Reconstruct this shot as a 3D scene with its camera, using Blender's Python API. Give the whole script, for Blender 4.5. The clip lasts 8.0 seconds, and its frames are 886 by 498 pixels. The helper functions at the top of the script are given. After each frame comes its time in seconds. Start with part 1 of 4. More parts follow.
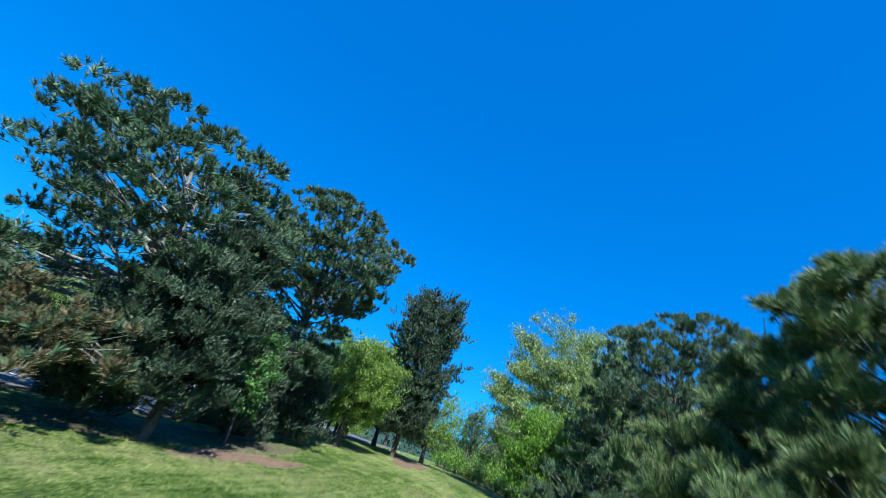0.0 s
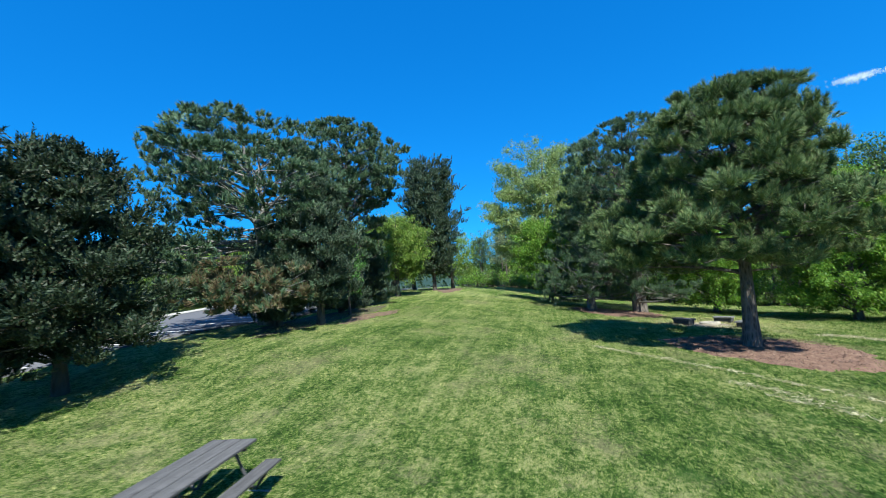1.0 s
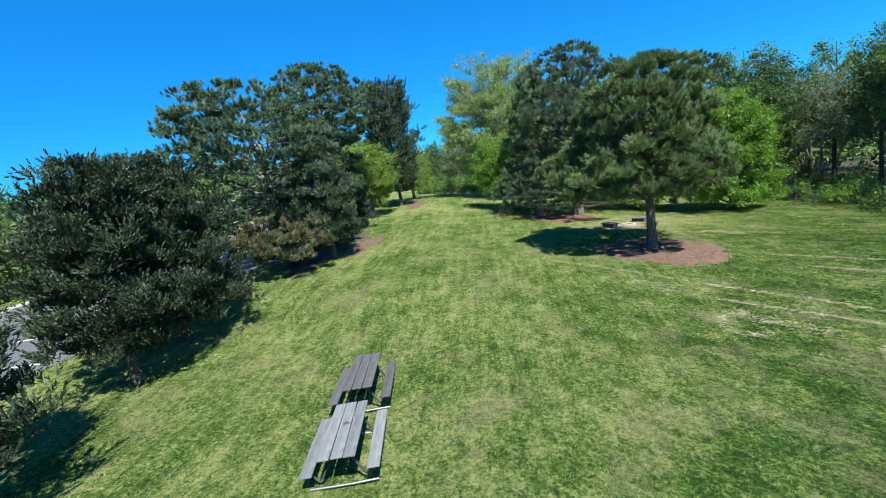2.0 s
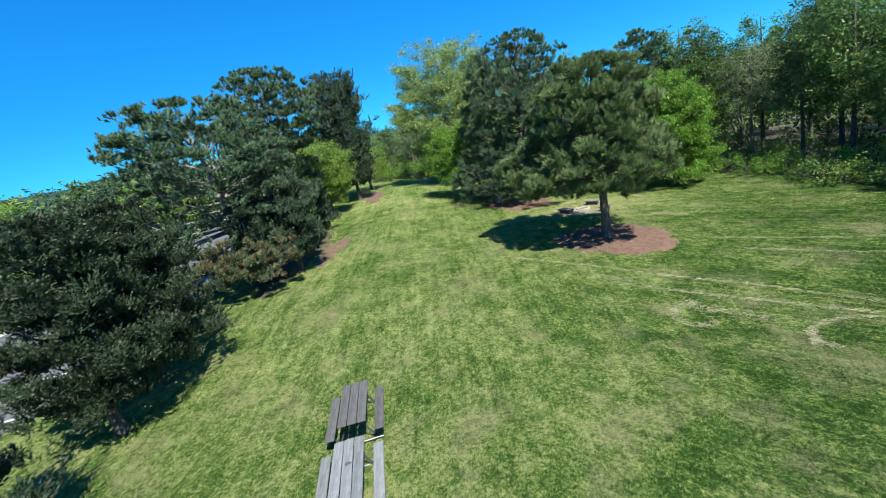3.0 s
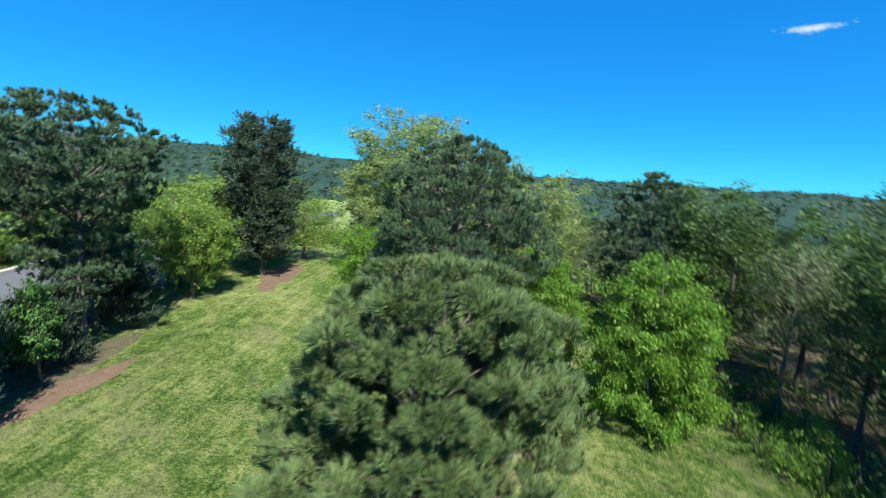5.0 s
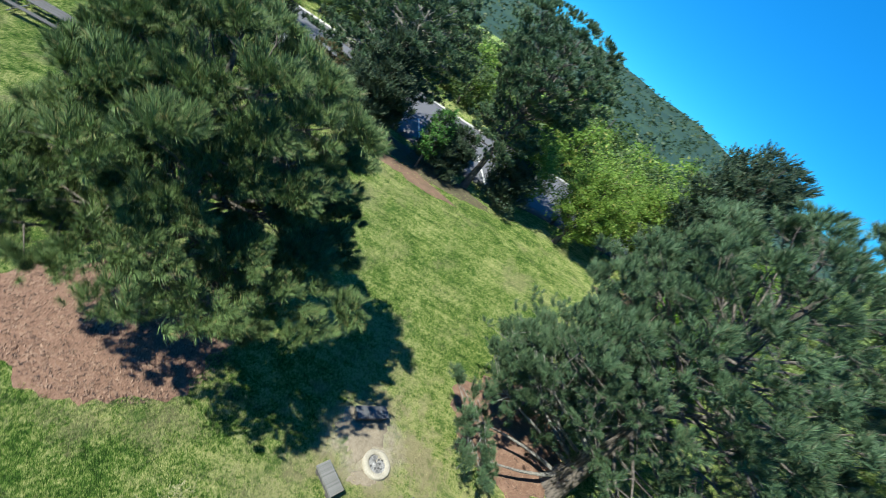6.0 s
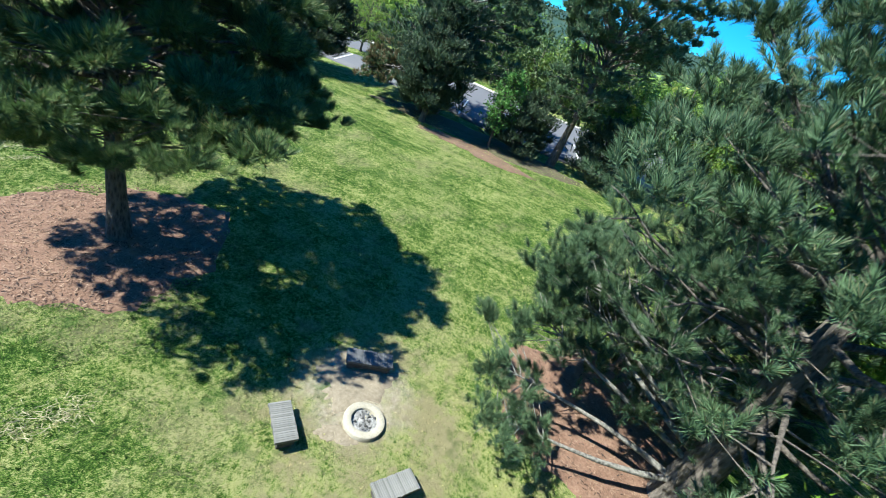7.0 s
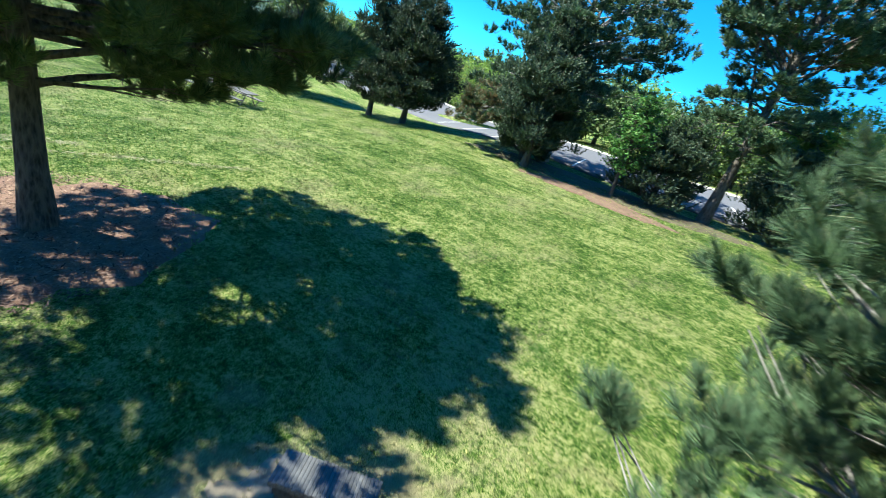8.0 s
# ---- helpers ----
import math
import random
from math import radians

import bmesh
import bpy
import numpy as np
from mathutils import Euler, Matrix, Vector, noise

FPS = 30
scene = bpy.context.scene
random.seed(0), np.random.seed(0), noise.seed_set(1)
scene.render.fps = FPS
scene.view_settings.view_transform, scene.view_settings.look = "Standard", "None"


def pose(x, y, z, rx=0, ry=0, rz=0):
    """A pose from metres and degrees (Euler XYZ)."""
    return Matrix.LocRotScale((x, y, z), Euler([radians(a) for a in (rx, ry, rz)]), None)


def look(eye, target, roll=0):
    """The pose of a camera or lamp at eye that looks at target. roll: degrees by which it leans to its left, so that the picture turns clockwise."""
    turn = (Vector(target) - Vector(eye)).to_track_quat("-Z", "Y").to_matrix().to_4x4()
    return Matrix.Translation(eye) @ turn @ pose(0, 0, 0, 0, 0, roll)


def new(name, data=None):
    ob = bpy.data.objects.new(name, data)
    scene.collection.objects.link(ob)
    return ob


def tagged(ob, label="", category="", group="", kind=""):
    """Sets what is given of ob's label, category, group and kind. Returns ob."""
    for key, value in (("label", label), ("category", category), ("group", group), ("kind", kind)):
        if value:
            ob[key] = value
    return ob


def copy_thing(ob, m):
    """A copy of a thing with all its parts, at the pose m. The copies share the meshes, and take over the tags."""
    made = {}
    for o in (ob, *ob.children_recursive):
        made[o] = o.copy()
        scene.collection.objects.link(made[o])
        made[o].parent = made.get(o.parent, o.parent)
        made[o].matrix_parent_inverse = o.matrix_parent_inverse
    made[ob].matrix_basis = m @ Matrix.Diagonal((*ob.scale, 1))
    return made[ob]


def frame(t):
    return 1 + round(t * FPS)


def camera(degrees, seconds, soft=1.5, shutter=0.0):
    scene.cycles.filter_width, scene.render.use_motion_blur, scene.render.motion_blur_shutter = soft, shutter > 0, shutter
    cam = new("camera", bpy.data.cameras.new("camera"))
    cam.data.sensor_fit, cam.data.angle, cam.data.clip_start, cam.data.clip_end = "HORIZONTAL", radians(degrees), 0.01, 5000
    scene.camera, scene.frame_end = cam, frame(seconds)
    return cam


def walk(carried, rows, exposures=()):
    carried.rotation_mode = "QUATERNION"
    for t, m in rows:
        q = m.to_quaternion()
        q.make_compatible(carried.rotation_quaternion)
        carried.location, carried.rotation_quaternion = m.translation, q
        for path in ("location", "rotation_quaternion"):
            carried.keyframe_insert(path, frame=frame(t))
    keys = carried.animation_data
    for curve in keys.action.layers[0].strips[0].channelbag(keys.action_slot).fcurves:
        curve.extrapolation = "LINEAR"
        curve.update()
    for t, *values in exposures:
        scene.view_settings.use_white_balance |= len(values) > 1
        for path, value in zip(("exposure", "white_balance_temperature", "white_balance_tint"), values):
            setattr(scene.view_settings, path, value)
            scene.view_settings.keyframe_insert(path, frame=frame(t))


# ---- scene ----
cam = camera(90.43, 8.0, soft=0.6, shutter=0.18)
PATH = [
    (0, (5.300, 2.300, 3.450), (4.592, 3.975, 4.283), 18.5),
    (0.5, (5.747, -1.559, 1.519), (5.165, 0.264, 2.098), 3.8),
    (1, (5.232, -4.871, 2.921), (4.69, -2.953, 3.094), -3.7),
    (1.5, (4.729, -8.205, 4.312), (4.301, -6.255, 4.201), -7.2),
    (1.7, (4.66, -9.1, 4.72), (4.274, -7.149, 4.503), -7.6),
    (2.8, (4.372, -10.688, 6.814), (4.148, -8.76, 6.333), -12.2),
    (3, (4.474, -10.202, 6.962), (4.293, -8.27, 6.475), -12.8),
    (3.5, (4.993, -8.119, 7.48), (4.989, -6.182, 6.981), -18.4),
    (4, (5.777, -5.32, 8.152), (5.963, -3.399, 7.629), -22.8),
    (4.2, (5.957, -4.475, 8.372), (6.194, -2.546, 7.902), -19.5),
    (5.3, (14.326, 4.681, 11.265), (13.548, 6.494, 10.934), 19.0),
    (5.5, (15.807, 6.582, 11.5), (14.607, 8.118, 11.052), 30.8),
    (5.8, (18.904, 11.998, 12.017), (17.239, 12.809, 11.262), 40.8),
    (6, (19.073, 14.439, 11.518), (17.352, 14.884, 10.602), 40.1),
    (6.5, (18.455, 17.277, 9.734), (16.734, 17.386, 8.72), 34.1),
    (7, (17.367, 20.019, 8.307), (15.649, 19.748, 7.321), 23.7),
    (7.5, (15.269, 20.953, 6.018), (13.553, 20.36, 5.181), 19.9),
    (8, (12.728, 20.253, 4.873), (11.123, 19.34, 4.105), 17.8),
]
walk(cam, [(t, look(eye, target, roll)) for t, eye, target, roll in PATH], [(0, 1.05, 5900, 4), (0.5, 1.05, 6000, 4), (1, 1.0, 6250, 4), (1.7, 1.0, 6400, 4), (4.2, 1.0, 6500, 4), (5.5, 1.0, 6500, 3), (6.5, 1.12, 6450, 0), (7, 1.40, 6250, 0), (8, 1.70, 6500, -2)])

# ---- world, sun ----
SUN_EL, SUN_TO = radians(52), Vector((0.50, -0.86, 0)).normalized()
world = bpy.data.worlds.new("world")
scene.world = world
world.use_nodes = True
wn = world.node_tree
sky = wn.nodes.new("ShaderNodeTexSky")
sky.sky_type, sky.sun_disc = "NISHITA", False
sky.sun_elevation, sky.sun_rotation = SUN_EL, math.atan2(SUN_TO.x, SUN_TO.y)
sky.altitude, sky.air_density, sky.dust_density, sky.ozone_density = 900, 0.9, 0.0, 3.6
sat = wn.nodes.new("ShaderNodeHueSaturation")
sat.inputs["Saturation"].default_value = 1.8
even = wn.nodes.new("ShaderNodeGamma")
even.inputs["Gamma"].default_value = 0.5
wn.links.new(sky.outputs[0], even.inputs["Color"])
wn.links.new(even.outputs[0], sat.inputs["Color"])
deep = wn.nodes.new("ShaderNodeMix")
deep.data_type, deep.blend_type = "RGBA", "MULTIPLY"
deep.inputs[0].default_value, deep.inputs[7].default_value = 1.0, (0.11, 0.615, 1.0, 1)
wn.links.new(sat.outputs[0], deep.inputs[6])
wn.links.new(deep.outputs[2], wn.nodes["Background"].inputs[0])
wn.nodes["Background"].inputs[1].default_value = 0.228
lamp = bpy.data.lights.new("sun", "SUN")
lamp.energy, lamp.angle, lamp.color = 5.0, radians(0.53), (1.0, 0.965, 0.895)
sun = new("sun", lamp)
sun.matrix_world = look((60 * SUN_TO.x, 60 * SUN_TO.y, 80), (60 * SUN_TO.x - math.cos(SUN_EL) * SUN_TO.x, 60 * SUN_TO.y - math.cos(SUN_EL) * SUN_TO.y, 80 - math.sin(SUN_EL)))


# ---- materials ----
def material(name, rough=0.8):
    m = bpy.data.materials.new(name)
    m.use_nodes = True
    n = m.node_tree.nodes
    n["Principled BSDF"].inputs["Roughness"].default_value = rough
    return m, m.node_tree, n["Principled BSDF"]


def coords(nt, scale=(1, 1, 1), kind="Object", turn=0.0):
    tc, mp = nt.nodes.new("ShaderNodeTexCoord"), nt.nodes.new("ShaderNodeMapping")
    mp.inputs["Scale"].default_value = scale
    if turn:
        tw = nt.nodes.new("ShaderNodeMapping")
        tw.inputs["Rotation"].default_value = (0, 0, -turn)
        nt.links.new(tc.outputs[kind], tw.inputs[0])
        nt.links.new(tw.outputs[0], mp.inputs[0])
    else:
        nt.links.new(tc.outputs[kind], mp.inputs[0])
    return mp.outputs[0]


def noise_tex(nt, vec, scale, detail=4, rough=0.55):
    t = nt.nodes.new("ShaderNodeTexNoise")
    t.inputs["Scale"].default_value, t.inputs["Detail"].default_value, t.inputs["Roughness"].default_value = scale, detail, rough
    nt.links.new(vec, t.inputs["Vector"])
    return t.outputs["Fac"]


def ramp(nt, fac, stops):
    r = nt.nodes.new("ShaderNodeValToRGB")
    e = r.color_ramp.elements
    while len(e) < len(stops):
        e.new(0.5)
    for el, (p, c) in zip(e, stops):
        el.position, el.color = p, (*c, 1)
    nt.links.new(fac, r.inputs[0])
    return r.outputs[0]


def mix(nt, fac, a, b, how="MIX"):
    m = nt.nodes.new("ShaderNodeMix")
    m.data_type, m.blend_type = "RGBA", how
    for sock, v in ((m.inputs[0], fac), (m.inputs[6], a), (m.inputs[7], b)):
        if isinstance(v, (int, float)):
            sock.default_value = v
        elif isinstance(v, tuple):
            sock.default_value = (*v, 1)
        else:
            nt.links.new(v, sock)
    return m.outputs[2]


def value_math(nt, op, a, b=0.0):
    m = nt.nodes.new("ShaderNodeMath")
    m.operation = op
    for sock, v in ((m.inputs[0], a), (m.inputs[1], b)):
        if isinstance(v, (int, float)):
            sock.default_value = v
        else:
            nt.links.new(v, sock)
    return m.outputs[0]


def bump(nt, bsdf, height, strength, dist):
    b = nt.nodes.new("ShaderNodeBump")
    b.inputs["Strength"].default_value, b.inputs["Distance"].default_value = strength, dist
    nt.links.new(height, b.inputs["Height"])
    nt.links.new(b.outputs[0], bsdf.inputs["Normal"])


def leaf_material(name, dark, light, odd, glow=0.25, rough=0.55, patch=0.7, oddness=0.06):
    """Leaves: colour varies from leaf to leaf and in patches; light passes through."""
    m, nt, b = material(name, rough)
    geo = nt.nodes.new("ShaderNodeNewGeometry")
    big = noise_tex(nt, coords(nt), patch, 2)
    f = value_math(nt, "ADD", value_math(nt, "MULTIPLY", geo.outputs["Random Per Island"], 0.55), value_math(nt, "MULTIPLY", big, 0.9))
    c = ramp(nt, value_math(nt, "SUBTRACT", f, 0.22), [(0.20, dark), (0.82, light)])
    c = mix(nt, value_math(nt, "LESS_THAN", geo.outputs["Random Per Island"], oddness), c, odd)
    nt.links.new(c, b.inputs["Base Color"])
    b.inputs["Specular IOR Level"].default_value = 0.35
    tr, mx = nt.nodes.new("ShaderNodeBsdfTranslucent"), nt.nodes.new("ShaderNodeMixShader")
    nt.links.new(c, tr.inputs[0])
    mx.inputs[0].default_value = glow
    nt.links.new(b.outputs[0], mx.inputs[1])
    nt.links.new(tr.outputs[0], mx.inputs[2])
    nt.links.new(mx.outputs[0], nt.nodes["Material Output"].inputs[0])
    return m


NEEDLE = leaf_material("pine_needles", (0.022, 0.055, 0.018), (0.200, 0.285, 0.100), (0.28, 0.25, 0.11), 0.10, patch=2.6)
NEEDLE_DARK = leaf_material("dark_needles", (0.013, 0.038, 0.020), (0.138, 0.225, 0.110), (0.17, 0.17, 0.09), 0.12, patch=2.6)
NEEDLE_DRY = leaf_material("dry_needles", (0.10, 0.078, 0.042), (0.22, 0.165, 0.09), (0.10, 0.13, 0.05), 0.2, oddness=0.3)
JUNIPER = leaf_material("juniper_scales", (0.012, 0.027, 0.013), (0.056, 0.086, 0.042), (0.095, 0.085, 0.05), 0.18)
CEDAR = leaf_material("cedar_scales", (0.022, 0.045, 0.026), (0.084, 0.126, 0.070), (0.10, 0.105, 0.06), 0.26)
LEAF_PALE = leaf_material("pale_spring_leaves", (0.14, 0.22, 0.06), (0.34, 0.43, 0.15), (0.40, 0.38, 0.14), 0.4, patch=1.7)
LEAF_BRIGHT = leaf_material("bright_spring_leaves", (0.07, 0.17, 0.02), (0.20, 0.36, 0.04), (0.28, 0.38, 0.06), 0.36, patch=1.7)
LEAF_MAPLE = leaf_material("maple_leaves", (0.05, 0.15, 0.03), (0.14, 0.30, 0.07), (0.20, 0.33, 0.09), 0.36, patch=1.7)
LEAF_YELLOW = leaf_material("yellow_green_leaves", (0.09, 0.17, 0.025), (0.25, 0.38, 0.07), (0.38, 0.38, 0.10), 0.40, patch=1.7)
LEAF_GREY = leaf_material("grey_green_leaves", (0.10, 0.14, 0.06), (0.27, 0.33, 0.17), (0.34, 0.34, 0.18), 0.36, patch=1.7)
LEAF_MID = leaf_material("green_leaves", (0.045, 0.10, 0.02), (0.13, 0.23, 0.05), (0.22, 0.26, 0.08), 0.32, patch=1.3)
LEAF_FOREST = leaf_material("forest_leaves", (0.03, 0.062, 0.018), (0.105, 0.165, 0.045), (0.20, 0.24, 0.09), 0.3, patch=0.12)
LEAF_HILL = leaf_material("hill_forest_leaves", (0.014, 0.034, 0.016), (0.052, 0.088, 0.036), (0.10, 0.13, 0.05), 0.2, patch=0.03)


def bark_material(name, dark, light, scale=9.0):
    m, nt, b = material(name, 0.92)
    v = coords(nt, (1, 1, 0.28))
    vor = nt.nodes.new("ShaderNodeTexVoronoi")
    vor.inputs["Scale"].default_value = scale
    nt.links.new(v, vor.inputs["Vector"])
    n = noise_tex(nt, v, scale * 2.5, 6, 0.65)
    f = value_math(nt, "ADD", value_math(nt, "MULTIPLY", vor.outputs["Distance"], 0.5), value_math(nt, "MULTIPLY", n, 0.6))
    nt.links.new(ramp(nt, f, [(0.30, dark), (0.66, light)]), b.inputs["Base Color"])
    bump(nt, b, f, 1.0, 0.06)
    return m


BARK = bark_material("pine_bark", (0.035, 0.030, 0.026), (0.17, 0.145, 0.125), 15)
BARK_GREY = bark_material("weathered_limb_bark", (0.075, 0.07, 0.064), (0.27, 0.255, 0.23), 12)
BARK_DARK = bark_material("dark_bark", (0.03, 0.027, 0.024), (0.11, 0.095, 0.08))


def grass_colour(nt):
    """Mown spring grass: dark clover, green, yellow-green and straw, with mower lines across the east and along the west, worn dry round the fire pit."""
    flat = coords(nt)
    sep = nt.nodes.new("ShaderNodeSeparateXYZ")
    nt.links.new(flat, sep.inputs[0])

    def centred(fac, gain):
        return value_math(nt, "MULTIPLY", value_math(nt, "SUBTRACT", fac, 0.5), gain)

    def span(fac, low, high):
        m = nt.nodes.new("ShaderNodeMapRange")
        m.inputs["From Min"].default_value, m.inputs["From Max"].default_value = low, high
        nt.links.new(fac, m.inputs["Value"])
        return m.outputs[0]
    lie = value_math(nt, "SUBTRACT", sep.outputs[0], value_math(nt, "MULTIPLY", sep.outputs[1], 0.55))
    e = span(value_math(nt, "ADD", lie, centred(noise_tex(nt, flat, 0.12, 2), 8.0)), 2.0, 17.0)
    away = nt.nodes.new("ShaderNodeVectorMath")
    away.operation = "DISTANCE"
    away.inputs[1].default_value = (11.6, 19.6, 0.5)
    nt.links.new(flat, away.inputs[0])
    worn = span(value_math(nt, "ADD", away.outputs["Value"], centred(noise_tex(nt, flat, 0.8, 4), 5.0)), 6.0, 1.5)
    f = value_math(nt, "ADD", 0.59, centred(noise_tex(nt, flat, 1.1, 6, 0.7), 1.5))
    f = value_math(nt, "ADD", f, centred(noise_tex(nt, flat, 0.22, 3), 0.8))
    f = value_math(nt, "ADD", f, centred(noise_tex(nt, flat, 5.5, 5, 0.75), 1.6))
    f = value_math(nt, "ADD", f, centred(noise_tex(nt, flat, 13.0, 4, 0.85), 2.9))
    f = value_math(nt, "ADD", f, centred(noise_tex(nt, flat, 60.0, 2, 0.8), 3.0))
    f = value_math(nt, "SUBTRACT", f, value_math(nt, "MULTIPLY", e, 0.33))
    f = value_math(nt, "ADD", f, value_math(nt, "MULTIPLY", worn, 0.30))
    across = centred(noise_tex(nt, coords(nt, (0.02, 1.0, 1), turn=radians(-38)), 5.0, 4, 0.75), 1.8)
    along = centred(noise_tex(nt, coords(nt, (0.025, 1.0, 1), turn=radians(94)), 4.0, 4, 0.75), 1.2)
    f = value_math(nt, "ADD", f, value_math(nt, "MULTIPLY", across, value_math(nt, "ADD", 0.15, value_math(nt, "MULTIPLY", e, 0.85))))
    f = value_math(nt, "ADD", f, value_math(nt, "MULTIPLY", along, value_math(nt, "SUBTRACT", 0.9, e)))
    c = ramp(nt, f, [(0.06, (0.024, 0.062, 0.010)), (0.32, (0.057, 0.132, 0.018)), (0.52, (0.104, 0.208, 0.028)), (0.74, (0.222, 0.322, 0.070)), (0.97, (0.48, 0.485, 0.20))])
    dry = ramp(nt, value_math(nt, "MULTIPLY", noise_tex(nt, flat, 0.42, 6, 0.72), value_math(nt, "ADD", 0.5, noise_tex(nt, flat, 18, 3, 0.7))), [(0.52, (0, 0, 0)), (0.66, (1, 1, 1))])
    dry = value_math(nt, "MULTIPLY", dry, 0.45)
    scuff = ramp(nt, value_math(nt, "ADD", noise_tex(nt, flat, 1.3, 6, 0.75), value_math(nt, "MULTIPLY", worn, 0.16)), [(0.58, (0, 0, 0)), (0.72, (1, 1, 1))])
    dry = value_math(nt, "MAXIMUM", dry, value_math(nt, "MULTIPLY", scuff, value_math(nt, "MULTIPLY", worn, 0.85)))
    c = mix(nt, dry, c, (0.42, 0.36, 0.21))
    near = nt.nodes.new("ShaderNodeVectorMath")
    near.operation = "DISTANCE"
    near.inputs[1].default_value = (10.95, 18.55, 0.5)
    nt.links.new(flat, near.inputs[0])
    bare = span(value_math(nt, "ADD", near.outputs["Value"], centred(noise_tex(nt, flat, 1.7, 5, 0.7), 2.6)), 1.45, 0.55)
    soil = ramp(nt, noise_tex(nt, flat, 9.0, 5, 0.7), [(0.3, (0.34, 0.28, 0.21)), (0.7, (0.56, 0.48, 0.38))])
    c = mix(nt, value_math(nt, "MULTIPLY", bare, 0.9), c, soil)
    f = value_math(nt, "MULTIPLY", f, value_math(nt, "SUBTRACT", 1.0, value_math(nt, "MULTIPLY", bare, 0.45)))
    lush = ramp(nt, noise_tex(nt, flat, 1.25, 3, 0.6), [(0.60, (0, 0, 0)), (0.72, (1, 1, 1))])
    return mix(nt, value_math(nt, "MULTIPLY", lush, 0.62), c, mix(nt, noise_tex(nt, flat, 24.0, 3, 0.8), (0.030, 0.100, 0.016), (0.080, 0.190, 0.032))), f


def grass_material():
    m, nt, b = material("mown_grass", 0.85)
    c, f = grass_colour(nt)
    nt.links.new(c, b.inputs["Base Color"])
    b.inputs["Specular IOR Level"].default_value = 0.1
    bump(nt, b, f, 1.0, 0.04)
    return m


def blade_material():
    m, nt, b = material("grass_blades", 0.65)
    b.inputs["Specular IOR Level"].default_value = 0.2
    c, f = grass_colour(nt)
    geo = nt.nodes.new("ShaderNodeNewGeometry")
    tone = ramp(nt, geo.outputs["Random Per Island"], [(0.0, (0.42, 0.5, 0.4)), (0.6, (1.0, 1.0, 1.0)), (1.0, (1.8, 1.65, 1.6))])
    c = mix(nt, 1.0, c, tone, "MULTIPLY")
    nt.links.new(c, b.inputs["Base Color"])
    tr, mx = nt.nodes.new("ShaderNodeBsdfTranslucent"), nt.nodes.new("ShaderNodeMixShader")
    nt.links.new(c, tr.inputs[0])
    mx.inputs[0].default_value = 0.3
    nt.links.new(b.outputs[0], mx.inputs[1])
    nt.links.new(tr.outputs[0], mx.inputs[2])
    nt.links.new(mx.outputs[0], nt.nodes["Material Output"].inputs[0])
    return m


GRASS, BLADE = grass_material(), blade_material()


def speckled(name, stops, scale, rough=0.9, strength=0.5, dist=0.01, second=6.0):
    m, nt, b = material(name, rough)
    v = coords(nt)
    f = value_math(nt, "ADD", value_math(nt, "MULTIPLY", noise_tex(nt, v, scale, 5, 0.7), 0.65), value_math(nt, "MULTIPLY", noise_tex(nt, v, scale / second, 3), 0.35))
    nt.links.new(ramp(nt, f, stops), b.inputs["Base Color"])
    bump(nt, b, f, strength, dist)
    return m


ASPHALT = speckled("worn_asphalt", [(0.3, (0.07, 0.071, 0.08)), (0.7, (0.135, 0.137, 0.15))], 60)
PAINT = speckled("worn_road_paint", [(0.3, (0.45, 0.45, 0.44)), (0.7, (0.75, 0.75, 0.73))], 30)
KERB = speckled("kerb_concrete", [(0.3, (0.34, 0.33, 0.30)), (0.7, (0.52, 0.50, 0.46))], 30)
CONCRETE = speckled("pit_concrete", [(0.32, (0.19, 0.165, 0.125)), (0.5, (0.31, 0.28, 0.22)), (0.68, (0.41, 0.375, 0.305))], 34, second=9.0)
MULCH = speckled("pine_straw_mulch", [(0.30, (0.072, 0.038, 0.026)), (0.5, (0.165, 0.094, 0.064)), (0.72, (0.27, 0.172, 0.122))], 24, 0.95, 0.9, 0.04)
# Red soil darkened: the shade under the trees is put into its colour.
SOIL = speckled("shade_toned_red_soil", [(0.3, (0.07, 0.045, 0.03)), (0.7, (0.20, 0.125, 0.08))], 16, 0.95, 0.8, 0.03)
# Leaf litter made darker still, with the shade beneath trees in its colour.
LITTER_SHADE = speckled("litter_with_tree_shade", [(0.3, (0.035, 0.032, 0.018)), (0.7, (0.12, 0.10, 0.055))], 10, 0.95, 0.9, 0.04)
SAND = speckled("bare_sandy_soil", [(0.3, (0.115, 0.092, 0.062)), (0.7, (0.27, 0.225, 0.165))], 14, 0.95)
ASH = speckled("fire_ash", [(0.34, (0.05, 0.048, 0.047)), (0.5, (0.20, 0.195, 0.19)), (0.66, (0.42, 0.41, 0.40))], 30, 0.95, 0.9, 0.03)
CHAR = speckled("charred_wood", [(0.3, (0.02, 0.02, 0.02)), (0.7, (0.12, 0.115, 0.11))], 30)


